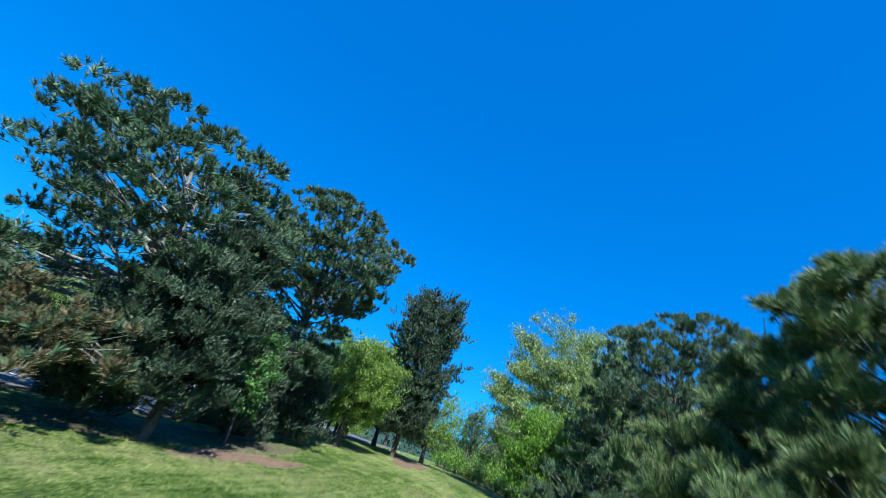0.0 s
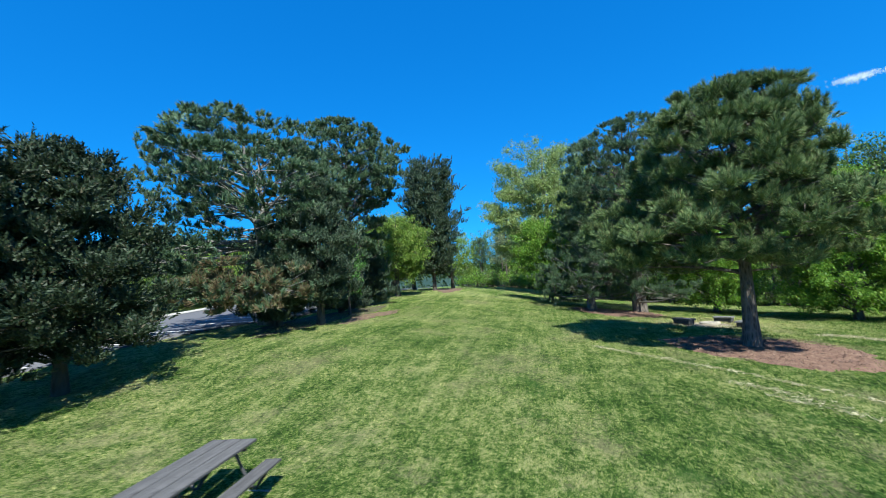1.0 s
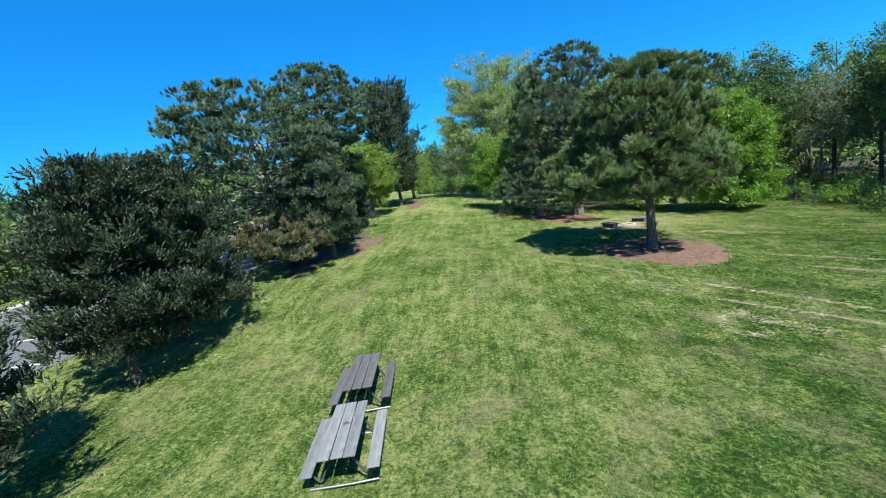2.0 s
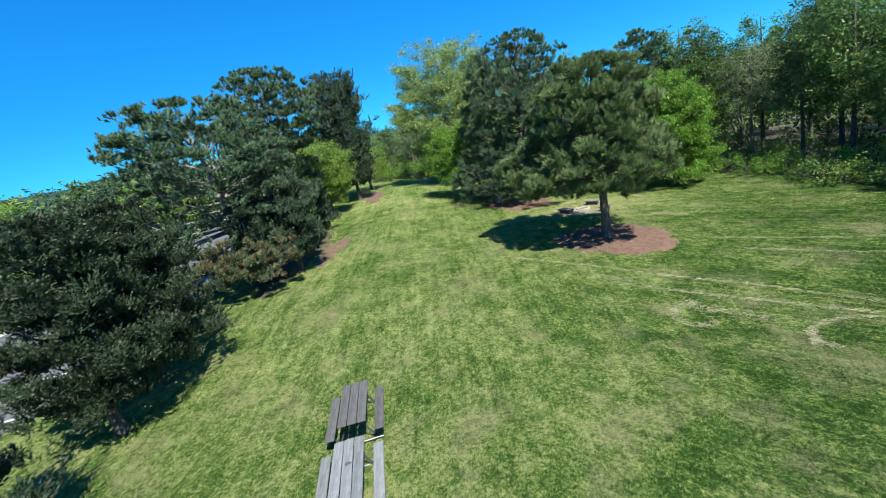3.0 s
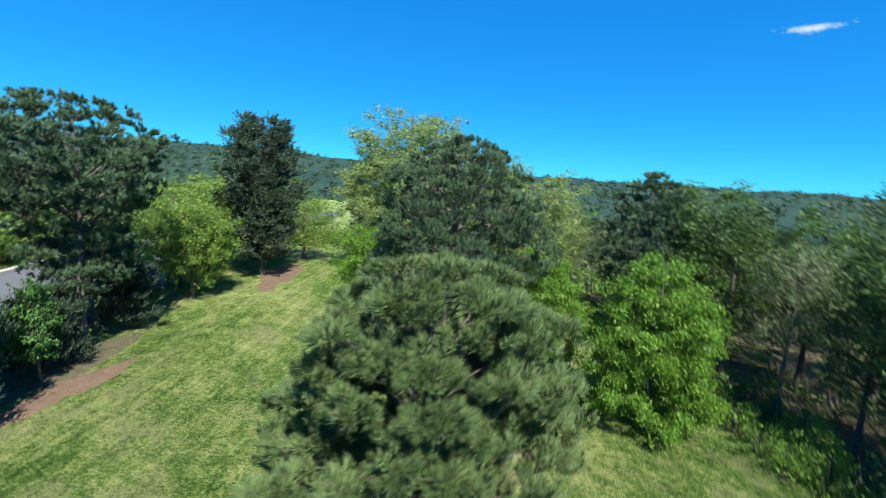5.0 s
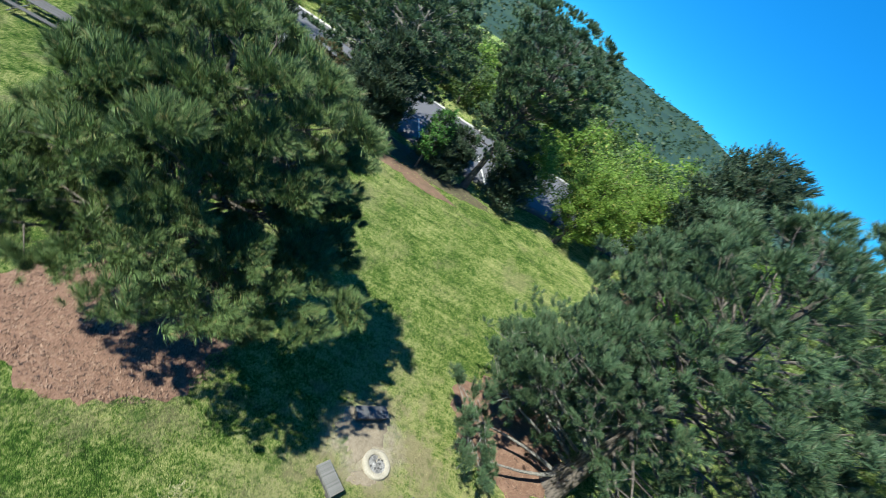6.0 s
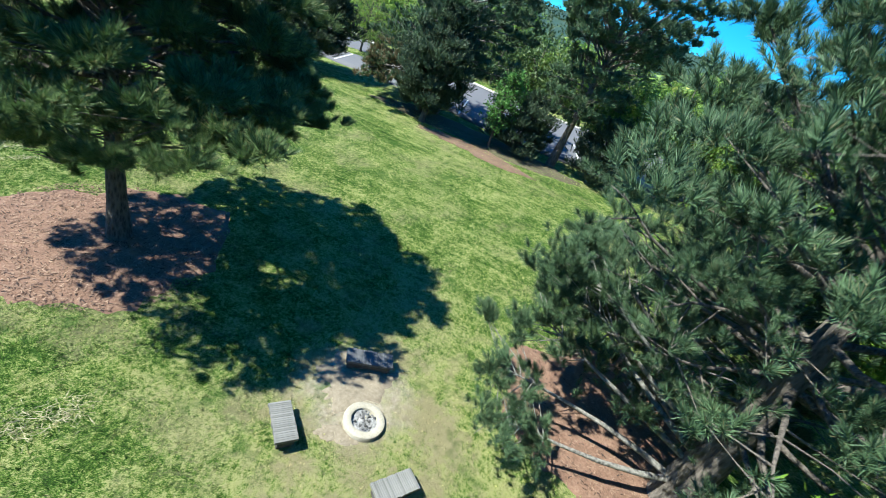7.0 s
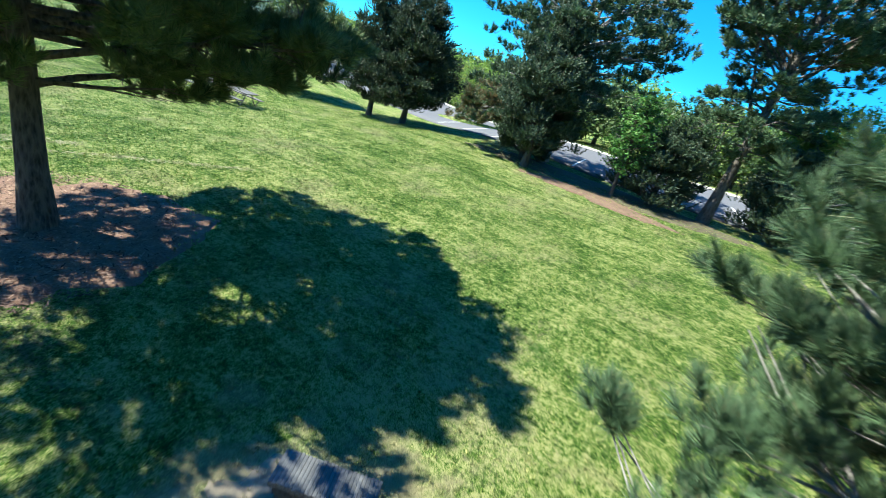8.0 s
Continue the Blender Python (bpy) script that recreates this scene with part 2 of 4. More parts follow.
def plank_material(name, dark, light, along=0):
    m, nt, b = material(name, 0.85)
    s = [26, 26, 26]
    s[along] = 1.2
    v = coords(nt, tuple(s))
    info = nt.nodes.new("ShaderNodeObjectInfo")
    f = value_math(nt, "ADD", value_math(nt, "MULTIPLY", noise_tex(nt, v, 1.0, 5, 0.7), 0.8), value_math(nt, "MULTIPLY", info.outputs["Random"], 0.14))
    f = value_math(nt, "ADD", f, value_math(nt, "MULTIPLY", noise_tex(nt, coords(nt), 3.0, 3), 0.25))
    c = ramp(nt, value_math(nt, "SUBTRACT", f, 0.12), [(0.25, dark), (0.75, light)])
    stain = ramp(nt, noise_tex(nt, coords(nt, (5, 5, 5)), 1.0, 5, 0.75), [(0.56, (0, 0, 0)), (0.66, (1, 1, 1))])
    nt.links.new(mix(nt, value_math(nt, "MULTIPLY", stain, 0.5), c, dark), b.inputs["Base Color"])
    bump(nt, b, f, 0.6, 0.006)
    return m


WOOD_GREY = plank_material("weathered_grey_planks", (0.028, 0.027, 0.027), (0.135, 0.130, 0.126), 1)
WOOD_PALE = plank_material("bleached_planks", (0.085, 0.088, 0.09), (0.27, 0.275, 0.275), 1)
# Bench planks darkened for the pine's shade as well as for weathering.
WOOD_BENCH_SHADE = plank_material("weathered_shade_bench_planks", (0.03, 0.031, 0.033), (0.17, 0.172, 0.18), 1)
WOOD_BENCH = plank_material("bench_planks", (0.06, 0.058, 0.054), (0.26, 0.255, 0.24), 1)
STEEL, _, _b = material("galvanised_steel", 0.45)
_b.inputs["Base Color"].default_value, _b.inputs["Metallic"].default_value = (0.45, 0.45, 0.44, 1), 0.9


PIPE, _, _b = material("dark_pipe", 0.5)
_b.inputs["Base Color"].default_value = (0.05, 0.05, 0.052, 1)


# ---- builders ----
def height(x, y):
    """The lie of the land: a gentle rise to the north, falling off to the east."""
    north = 0.5 + 0.5 * np.tanh((y - 4.7) / 4.6)
    z = 0.98 * north - 0.11
    across = x - (1.0 + 4.3 * north)
    across = np.where(across > 0, 14 * np.tanh(across / 14), 12 * np.tanh(across / 12))
    z = z - (0.058 + 0.030 * north) * across
    z = z + 0.04 * np.sin(x * 0.31 + 1) * np.cos(y * 0.27) + 0.02 * np.sin(x * 0.9) * np.sin(y * 0.8 + 2)
    z = z + 1.1 / (1 + np.exp(np.clip((24 - y) / 3.5, -50, 50))) / (1 + np.exp(np.clip((x - 2) / 2.5, -50, 50)))
    far = np.maximum(np.hypot(x - 2, y - 12) - 60, 0)
    return z - 4.0 * (1 - np.exp(-far / 90))


def hz(x, y):
    return float(height(np.array(float(x)), np.array(float(y))))


def raw_mesh(name, verts, faces, mat, smooth=False):
    """A mesh from arrays of corners and of equal-sided faces."""
    me = bpy.data.meshes.new(name)
    verts, faces = np.asarray(verts, np.float32), np.asarray(faces, np.int32)
    n, k = faces.shape
    me.vertices.add(len(verts))
    me.vertices.foreach_set("co", verts.ravel())
    me.loops.add(n * k)
    me.loops.foreach_set("vertex_index", faces.ravel())
    me.polygons.add(n)
    me.polygons.foreach_set("loop_start", np.arange(n, dtype=np.int32) * k)
    me.polygons.foreach_set("loop_total", np.full(n, k, np.int32))
    if smooth:
        me.polygons.foreach_set("use_smooth", np.ones(n, bool))
    me.materials.append(mat)
    me.update(calc_edges=True)
    return me


def part(name, data, mat=None, parent=None, label="", m=None):
    """Links a bmesh or a mesh as one object under a thing or a part."""
    if isinstance(data, bmesh.types.BMesh):
        me = bpy.data.meshes.new(name)
        data.to_mesh(me)
        data.free()
        me.materials.append(mat)
        data = me
    ob = new(name, data)
    if parent is not None:
        ob.parent = parent
    if m is not None:
        ob.matrix_basis = m
    if label:
        ob["label"] = label
    return ob


def thing(name, m, label, category, group="", kind=""):
    ob = new(name)
    ob.empty_display_size = 0.2
    ob.matrix_basis = m
    return tagged(ob, label, category, group, kind)


def box(bm, size, at=(0, 0, 0), turn=(0, 0, 0), bevel=0.0):
    made = bmesh.ops.create_cube(bm, size=1.0, matrix=pose(*at, *turn) @ Matrix.Diagonal((*size, 1)))
    if bevel:
        edges = list({e for v in made["verts"] for e in v.link_edges})
        bmesh.ops.bevel(bm, geom=edges, offset=bevel, segments=1, affect="EDGES", profile=0.5)
    return bm


def boxed(size, at=(0, 0, 0), turn=(0, 0, 0), bevel=0.0):
    return box(bmesh.new(), size, at, turn, bevel)


def tubes(paths, sides=6):
    """Corners and faces of tapering tubes; each path is (points, radii)."""
    V, F, base = [], [], 0
    ang = np.arange(sides) * 2 * np.pi / sides
    for pts, rad in paths:
        pts, rad = np.asarray(pts, float), np.asarray(rad, float)
        d = np.gradient(pts, axis=0)
        d /= np.linalg.norm(d, axis=1)[:, None] + 1e-9
        ref = np.where(np.abs(d[:, 2:3]) > 0.9, np.array([[1.0, 0, 0]]), np.array([[0, 0, 1.0]]))
        u = np.cross(d, ref)
        u /= np.linalg.norm(u, axis=1)[:, None] + 1e-9
        w = np.cross(d, u)
        ring = pts[:, None] + rad[:, None, None] * (np.cos(ang)[None, :, None] * u[:, None] + np.sin(ang)[None, :, None] * w[:, None])
        V.append(ring.reshape(-1, 3))
        n = len(pts)
        i, j = np.meshgrid(np.arange(n - 1), np.arange(sides), indexing="ij")
        a, b = base + i * sides + j, base + i * sides + (j + 1) % sides
        F.append(np.stack([a, b, b + sides, a + sides], -1).reshape(-1, 4))
        base += n * sides
    return np.concatenate(V), np.concatenate(F)


def tuft_shape(rng, blades=20, spread=(12, 72), width=0.05, lift=0.0):
    """A brush of needles round the z axis, one long; each needle is one thin triangle."""
    a = rng.uniform(0, 2 * np.pi, blades)
    t = np.radians(rng.uniform(*spread, blades))
    d = np.stack([np.sin(t) * np.cos(a), np.sin(t) * np.sin(a), np.cos(t)], 1)
    side = np.cross(d, rng.normal(size=(blades, 3)))
    side /= np.linalg.norm(side, axis=1)[:, None]
    root = d * 0.06 + np.array([0, 0, 1.0]) * rng.uniform(0, lift, blades)[:, None]
    tip = root + d * rng.uniform(0.7, 1.0, blades)[:, None]
    v = np.stack([root + side * width, root - side * width, tip], 1).reshape(-1, 3)
    return v, np.arange(blades * 3).reshape(-1, 3)


def spray_shape(rng, blades=18, width=0.07):
    """A feathery spray: short scales along a twig one long."""
    s = np.linspace(0.05, 1, blades)
    a = rng.uniform(0, 2 * np.pi, blades)
    t = np.radians(rng.uniform(20, 50, blades))
    d = np.stack([np.sin(t) * np.cos(a), np.sin(t) * np.sin(a), np.cos(t)], 1)
    side = np.cross(d, rng.normal(size=(blades, 3)))
    side /= np.linalg.norm(side, axis=1)[:, None]
    root = np.stack([0 * s, 0 * s, s - 0.1], 1)
    v = np.stack([root + side * width, root - side * width, root + d * (0.42 - 0.2 * s)[:, None]], 1).reshape(-1, 3)
    return v, np.arange(blades * 3).reshape(-1, 3)


def leaves_shape(rng, leaves=12, size=0.30):
    """A loose clump of leaves in a ball one across its radius; each leaf is a folded kite."""
    c = rng.normal(size=(leaves, 3))
    c *= (rng.uniform(0.25, 1, leaves) / np.linalg.norm(c, axis=1))[:, None]
    d = rng.normal(size=(leaves, 3)) + np.array([0, 0, -0.2])
    d /= np.linalg.norm(d, axis=1)[:, None]
    up = rng.normal(size=(leaves, 3)) * 0.6 + np.array([0, 0, 1.0])
    s = np.cross(d, up)
    s /= np.linalg.norm(s, axis=1)[:, None]
    L = (size * rng.uniform(0.7, 1.3, leaves))[:, None]
    v = np.stack([c - d * L, c + s * L * 0.62 + d * L * 0.1, c + d * L, c - s * L * 0.62 + d * L * 0.1], 1).reshape(-1, 3)
    i = np.arange(leaves)[:, None] * 4
    return v, np.concatenate([i + np.array([[0, 1, 2]]), i + np.array([[0, 2, 3]])], 1).reshape(-1, 3)


def scatter(shapes, at, to, size, rng):
    """Copies of the shapes at places, each turned to a direction and scaled: corners and faces of one mesh."""
    V, F, base = [], [], 0
    which = rng.integers(0, len(shapes), len(at))
    for k, (v, f) in enumerate(shapes):
        sel = which == k
        p, z, s = at[sel], to[sel], size[sel]
        z = z / (np.linalg.norm(z, axis=1)[:, None] + 1e-9)
        x = np.cross(z, rng.normal(size=z.shape))
        x /= np.linalg.norm(x, axis=1)[:, None] + 1e-9
        y = np.cross(z, x)
        R = np.stack([x, y, z], 2) * s[:, None, None]
        V.append((np.einsum("nij,vj->nvi", R, v) + p[:, None]).reshape(-1, 3))
        F.append((f[None] + (base + np.arange(len(p)) * len(v))[:, None, None]).reshape(-1, f.shape[1]))
        base += len(p) * len(v)
    return np.concatenate(V), np.concatenate(F)


def brush_shape(rng, blades=90, width=0.02):
    """A pine's upright brush, one long: needles along a shoot, wide below and closing to its tip."""
    u = rng.uniform(0, 1, blades) ** 0.8
    a = rng.uniform(0, 2 * np.pi, blades)
    t = np.radians(66 - 52 * u + rng.normal(size=blades) * 9)
    d = np.stack([np.sin(t) * np.cos(a), np.sin(t) * np.sin(a), np.cos(t)], 1)
    side = np.cross(d, rng.normal(size=(blades, 3)))
    side /= np.linalg.norm(side, axis=1)[:, None]
    root = np.stack([0 * u, 0 * u, u * 0.46], 1) + d * 0.02
    tip = root + d * rng.uniform(0.38, 0.54, blades)[:, None]
    v = np.stack([root + side * width, root - side * width, tip], 1).reshape(-1, 3)
    return v, np.arange(blades * 3).reshape(-1, 3)


_g = np.random.default_rng(5)
BRUSHES = [brush_shape(_g, 64, 0.0180) for _ in range(6)]
BRUSHES_FINE = [brush_shape(_g, 120, 0.0100) for _ in range(5)]
BRUSHES_FAR = [brush_shape(_g, 27, 0.045) for _ in range(5)]
PINE_TUFTS_FAR = [tuft_shape(_g, 12, (8, 70), 0.055, 0.35) for _ in range(4)]
SPRAYS = [spray_shape(_g, 11, 0.068) for _ in range(4)]
CLUMPS = [leaves_shape(_g, 13, 0.27) for _ in range(4)]
CLUMPS_FAR = [leaves_shape(_g, 9, 0.40) for _ in range(4)]


def flakes_shape(rng, leaves=12, size=0.36):
    """A clump of single-triangle leaves, for trees that stay far off."""
    c = rng.normal(size=(leaves, 3))
    c *= (rng.uniform(0.3, 1, leaves) / np.linalg.norm(c, axis=1))[:, None]
    p, q = rng.normal(size=(leaves, 3)), rng.normal(size=(leaves, 3))
    v = np.stack([c, c + p * size * 0.55, c + q * size * 0.55], 1).reshape(-1, 3)
    return v, np.arange(leaves * 3).reshape(-1, 3)


FLAKES = [flakes_shape(_g) for _ in range(5)]
FLAKES_FINE = [flakes_shape(_g, 14, 0.31) for _ in range(5)]


def lobes(at, to, spacing, pull, flat, rng):
    """Draws tufts together into separate pads of foliage, flat below and domed above, with gaps between them."""
    pool = at[rng.permutation(len(at))[:2600]]
    far = np.full(len(pool), 1e9)
    mids, k = [], 0
    while far.max() > spacing ** 2 and len(mids) < 420:
        mids.append(pool[k])
        far = np.minimum(far, ((pool - pool[k]) ** 2 * np.array([1, 1, 1.9])).sum(1))
        k = int(far.argmax())
    mids = np.array(mids)
    own = np.array([int((((mids - q) * np.array([1, 1, 1.4])) ** 2).sum(1).argmin()) for q in at])
    grow = rng.uniform(0.80, 1.18, len(mids))[own][:, None]
    rel = (at - mids[own]) * pull * grow
    rel[:, 2] *= np.where(rel[:, 2] > 0, 1.0, flat)
    away = rel / (np.linalg.norm(rel, axis=1)[:, None] + 0.08)
    return mids[own] + rel, to * 0.55 + away * 0.75 + np.array([0, 0, 0.35]), mids


def tree(name, x, y, tall, profile, label, category, leaf, bark, shapes, count, size, seed, first=0.2, limbs=40, rise=(0, 50), sag=0.0, subs=7, sub_len=0.42,
         jitter=0.1, upward=0.5, girth=0.2, lean=(0, 0), stems=1, bare=0.0, inner=0.8, wobble=0.06, dry=None, group="", extra=(), bark_limb=None, flat=0.25, split=False, puffs=False, bare_twigs=False, vary=(0.72, 1.05), asym=(0.0, 0.0), shell=0.3, shell_from=0.0, fine=None, gap=None, fine_at=(-2.5, -0.7), pads=None, tip=None):
    """A tree: a tapering trunk, limbs out to the crown's profile of (share of the height, radius), side branches, and tufts or leaves on them."""
    rng = np.random.default_rng(seed)
    ph, pr = [a for a, _ in profile], [b for _, b in profile]
    woody, branches, twigs = [], [], []
    tops = []
    for k in range(stems):
        s = np.linspace(0, 1, 9)
        off = np.array(lean) * tall + (rng.normal(size=2) * (0.045 if puffs else 0.10) * tall if stems > 1 else 0)
        path = np.stack([off[0] * s ** 1.5 + wobble * np.sin(s * 5 + seed + k), off[1] * s ** 1.5 + wobble * np.cos(s * 4 + seed + 2 * k) - wobble * math.cos(seed + 2 * k), s * tall * (1 if k == 0 else 0.85) - 0.05], 1)
        path[:, 0] -= path[0, 0]
        if k:
            path[:, :2] += rng.normal(size=2) * girth * 0.9
        rad = girth * (1 - s) ** 0.8 + 0.02
        rad[0] *= 1.32
        rad[1] *= 1.03
        woody.append((path, rad))
        tops.append(path)
    for i in range(limbs):
        f = (i + rng.uniform(0.2, 0.8)) / limbs
        h = max(first, ph[0]) + (0.97 - max(first, ph[0])) * f ** 0.9
        stem = tops[i % stems]
        a = i * 2.39996 + rng.normal() * 0.35
        el = math.radians(rise[0] + (rise[1] - rise[0]) * f + rng.normal() * 7)
        reach = np.interp(h, ph, pr) * rng.uniform(*vary)
        low = max(h * tall - reach * (math.tan(el) - sag * 0.25), first * tall * rng.uniform(0.85, 1.1))
        start = np.array([np.interp(min(low, 0.97 * tall), stem[:, 2], stem[:, c]) for c in range(3)])
        reach *= 1 + asym[0] * math.cos(a - math.radians(asym[1]))
        if reach < 0.15:
            continue
        branches.append((start, a, el, reach / max(math.cos(el), 0.35), f, 0.35 * inner))
    for h, a, el, reach, *leafy in extra:
        stem = tops[0]
        start = np.array([np.interp(h * tall, stem[:, 2], stem[:, c]) for c in range(3)])
        branches.append((start, math.radians(a), math.radians(el), reach, h, leafy[0] if leafy else 0.35 * inner))
    limb_paths, hold = [], []
    for start, a, el, reach, f, leaf_from in branches:
        own = len(limb_paths)
        hold.append(None)
        s = np.linspace(0, 1, 6)[:, None]
        out = np.array([math.cos(a), math.sin(a), 0.0])
        bend = np.array([-out[1], out[0], 0]) * rng.normal() * 0.12 * reach
        path = start + out * min(reach, 99)  * math.cos(el) * s + bend * s ** 2 + np.array([0, 0, 1.0]) * (reach * math.sin(el) * s - sag * reach * s * (1 - 0.75 * s))
        path[1:-1] += rng.normal(size=(4, 3)) * 0.045 * reach
        r0 = min(0.012 + 0.0145 * reach, girth * 0.6) * (1.1 - 0.4 * f)
        limb_paths.append((path, np.linspace(r0, 0.012, 6)))
        if rng.uniform() < bare:
            continue
        d0 = path[-1] - path[-2]
        low_limb = leaf_from > 0.45
        boost = 2.0 if low_limb else 1.0
        twigs.append((path[-2], path[-1] + d0 * 0.15, 1.2 * boost))
        for j in range(subs * 2 if low_limb else subs):
            t = leaf_from + (1 - leaf_from) * (j + rng.uniform()) / (subs * 2 if low_limb else subs)
            p = np.array([np.interp(t, s[:, 0], path[:, c]) for c in range(3)])
            turn = a + (1 if j % 2 else -1) * rng.uniform(0.5, 1.25)
            ln = reach * sub_len * (1.15 - 0.65 * t) * rng.uniform(0.7, 1.2) + 0.12
            d = np.array([math.cos(turn), math.sin(turn), math.sin(el) * 0.5 + rng.normal() * flat])
            q = p + d * ln
            if not bare_twigs:
                limb_paths.append((np.stack([p, p + (q - p) * 0.5 + np.array([0, 0, -0.03 * ln]), q]), np.array([0.010 + 0.008 * ln, 0.010, 0.006])))
                hold.append((own, t))
            twigs.append((p, q, ln * boost))
    if puffs:
        for k, stem in enumerate(tops):
            top = stem[-1]
            for j in range(9):
                a = j * 2.4 + k
                p = stem[-2] + (top - stem[-2]) * (0.35 + 0.65 * j / 8)
                ln = pr[-1] * (1.0 - 0.5 * j / 8) * rng.uniform(0.7, 1.1)
                q = p + np.array([math.cos(a) * ln, math.sin(a) * ln, 0.45 * ln])
                woody.append((np.stack([p, (p + q) / 2 - np.array([0, 0, 0.02]), q]), np.array([0.02, 0.014, 0.008])))
                twigs.append((p, q, 0.9))
    A, B = np.array([t[0] for t in twigs]), np.array([t[1] for t in twigs])
    wgt = np.array([t[2] for t in twigs]) ** (1.0 if puffs else 1.3)
    pick = rng.choice(len(twigs), count, p=wgt / wgt.sum())
    s = 1.05 - rng.uniform(0, 1, count) ** 1.5 * 0.85 if puffs else 1 - rng.uniform(0, 1, count) ** 1.4 * 0.85
    d = B[pick] - A[pick]
    d /= np.linalg.norm(d, axis=1)[:, None] + 1e-9
    off = rng.normal(size=(count, 3)) * np.array([1, 1, 0.6])
    at = A[pick] + (B - A)[pick] * s[:, None] + off * jitter
    axis = at * np.array([1, 1, 0.0])
    axis /= np.linalg.norm(axis, axis=1)[:, None] + 0.3
    to = d * 0.6 + axis * 0.25 + np.array([0, 0, upward]) + rng.normal(size=(count, 3)) * (0.22 if puffs else 0.3)
    keep = at[:, 2] > 0.15
    at, to = at[keep], to[keep]
    squash = min(1.0, tall / np.percentile(at[:, 2], 99.7))
    at = at * np.array([1, 1, squash])
    woody = [(p * np.array([1, 1, squash * 0.985]), r) for p, r in woody]
    limb_paths = [(p * np.array([1, 1, squash]), r) for p, r in limb_paths]
    if puffs:
        share = at[:, 2] / tall
        wide = np.hypot(at[:, 0], at[:, 1])
        mid = np.array([np.interp(at[:, 2], tops[0][:, 2], tops[0][:, c]) for c in (0, 1)]).T
        rel = at[:, :2] - mid
        ang = np.arctan2(rel[:, 1], rel[:, 0])
        lumpy = 1 + 0.13 * np.sin(3 * ang + 9 * share + seed) + 0.10 * np.sin(5 * ang - 17 * share + 2 * seed) + 0.06 * np.sin(11 * ang + 29 * share)
        wide = np.hypot(rel[:, 0], rel[:, 1])
        room = (np.interp(share, ph, pr) * (1 + asym[0] * np.cos(ang - math.radians(asym[1]))) + 0.1) * lumpy
        keep_out = (share < 0.45) & np.any([np.cos(ang - math.radians(k[1])) > 0.9 for k in extra], axis=0) if extra else np.zeros(len(at), bool)
        pull = np.where((wide > room) & ~keep_out, room / (wide + 1e-6), 1.0)
        at[:, :2] = mid + rel * pull[:, None]
        for path, rad in limb_paths:
            hi = path[:, 2] / tall
            axis_at = np.array([np.interp(path[:, 2], tops[0][:, 2], tops[0][:, c]) for c in (0, 1)]).T
            off_at = path[:, :2] - axis_at
            turn_at = np.arctan2(off_at[:, 1], off_at[:, 0])
            free = (hi < 0.45) & np.any([np.cos(turn_at - math.radians(k[1])) > 0.9 for k in extra], axis=0) if extra else np.zeros(len(path), bool)
            room_at = np.interp(hi, ph, pr) * (1 + asym[0] * np.cos(turn_at - math.radians(asym[1]))) * 0.95 + 0.03
            far_out = np.hypot(off_at[:, 0], off_at[:, 1])
            path[:, :2] = axis_at + off_at * np.where((far_out > room_at) & ~free, room_at / (far_out + 1e-6), 1.0)[:, None]
            path[:, 2] = np.minimum(path[:, 2], tall * 0.99)
        sel = (share < 1.0) & ((np.abs(share - gap) > 0.035) | (rng.uniform(size=len(at)) < 0.25) if gap else True)
        at, to = at[sel], to[sel]
        n = int(count * shell)
        hs = rng.uniform(max(shell_from, ph[0]), 1.0, n * 3)
        an = rng.uniform(0, 2 * np.pi, n * 3)
        rr = np.interp(hs, ph, pr) * (1 + asym[0] * np.cos(an - math.radians(asym[1]))) * (1 + 0.13 * np.sin(3 * an + 9 * hs + seed) + 0.10 * np.sin(5 * an - 17 * hs + 2 * seed) + 0.06 * np.sin(11 * an + 29 * hs))
        clump = np.sin(5 * an + 11 * hs + seed) + np.sin(9 * an - 23 * hs) + np.sin(31 * hs + 2 * an)
        sel = (rng.uniform(size=n * 3) * max(pr) < rr) & (clump > -0.35) & (np.abs(hs - (gap or 9)) > 0.04)
        hs, an, rr = hs[sel][:n], an[sel][:n], rr[sel][:n] * rng.uniform(0.80, 1.0, min(n, sel.sum()))
        px = np.interp(hs * tall, tops[0][:, 2], tops[0][:, 0]) + rr * np.cos(an)
        py = np.interp(hs * tall, tops[0][:, 2], tops[0][:, 1]) + rr * np.sin(an)
        at = np.concatenate([at, np.stack([px, py, hs * tall], 1)])
        to = np.concatenate([to, np.stack([0.55 * np.cos(an), 0.55 * np.sin(an), np.full(len(hs), 0.75)], 1) + rng.normal(size=(len(hs), 3)) * 0.22])
        wave = np.sin(6.1 * at[:, 0] + 1.3 * seed + 2.2 * np.sin(1.7 * at[:, 2])) + np.sin(5.7 * at[:, 1] + seed + 2 * np.sin(2.1 * at[:, 0])) + 1.2 * np.sin(7.3 * at[:, 2] + 1.5 * np.sin(2.3 * at[:, 1]))
        sel = (wave > -0.45) | (rng.uniform(size=len(at)) < 0.45)
        at, to = at[sel], to[sel]
    if pads:
        at, to, mids = lobes(at, to, *pads, rng)
        wide = max(np.hypot(path[:, 0], path[:, 1]).max() for path, rad in limb_paths)
        for path, rad in limb_paths:
            near = mids[[int(((mids - q) ** 2).sum(1).argmin()) for q in path]]
            w = 0.55 * np.clip(np.hypot(path[:, 0], path[:, 1]) / (0.8 * wide), 0, 1)[:, None] ** 1.3
            path[:] = path * (1 - w) + near * w
            for _ in range(2):
                path[1:-1] = path[:-2] * 0.25 + path[1:-1] * 0.5 + path[2:] * 0.25
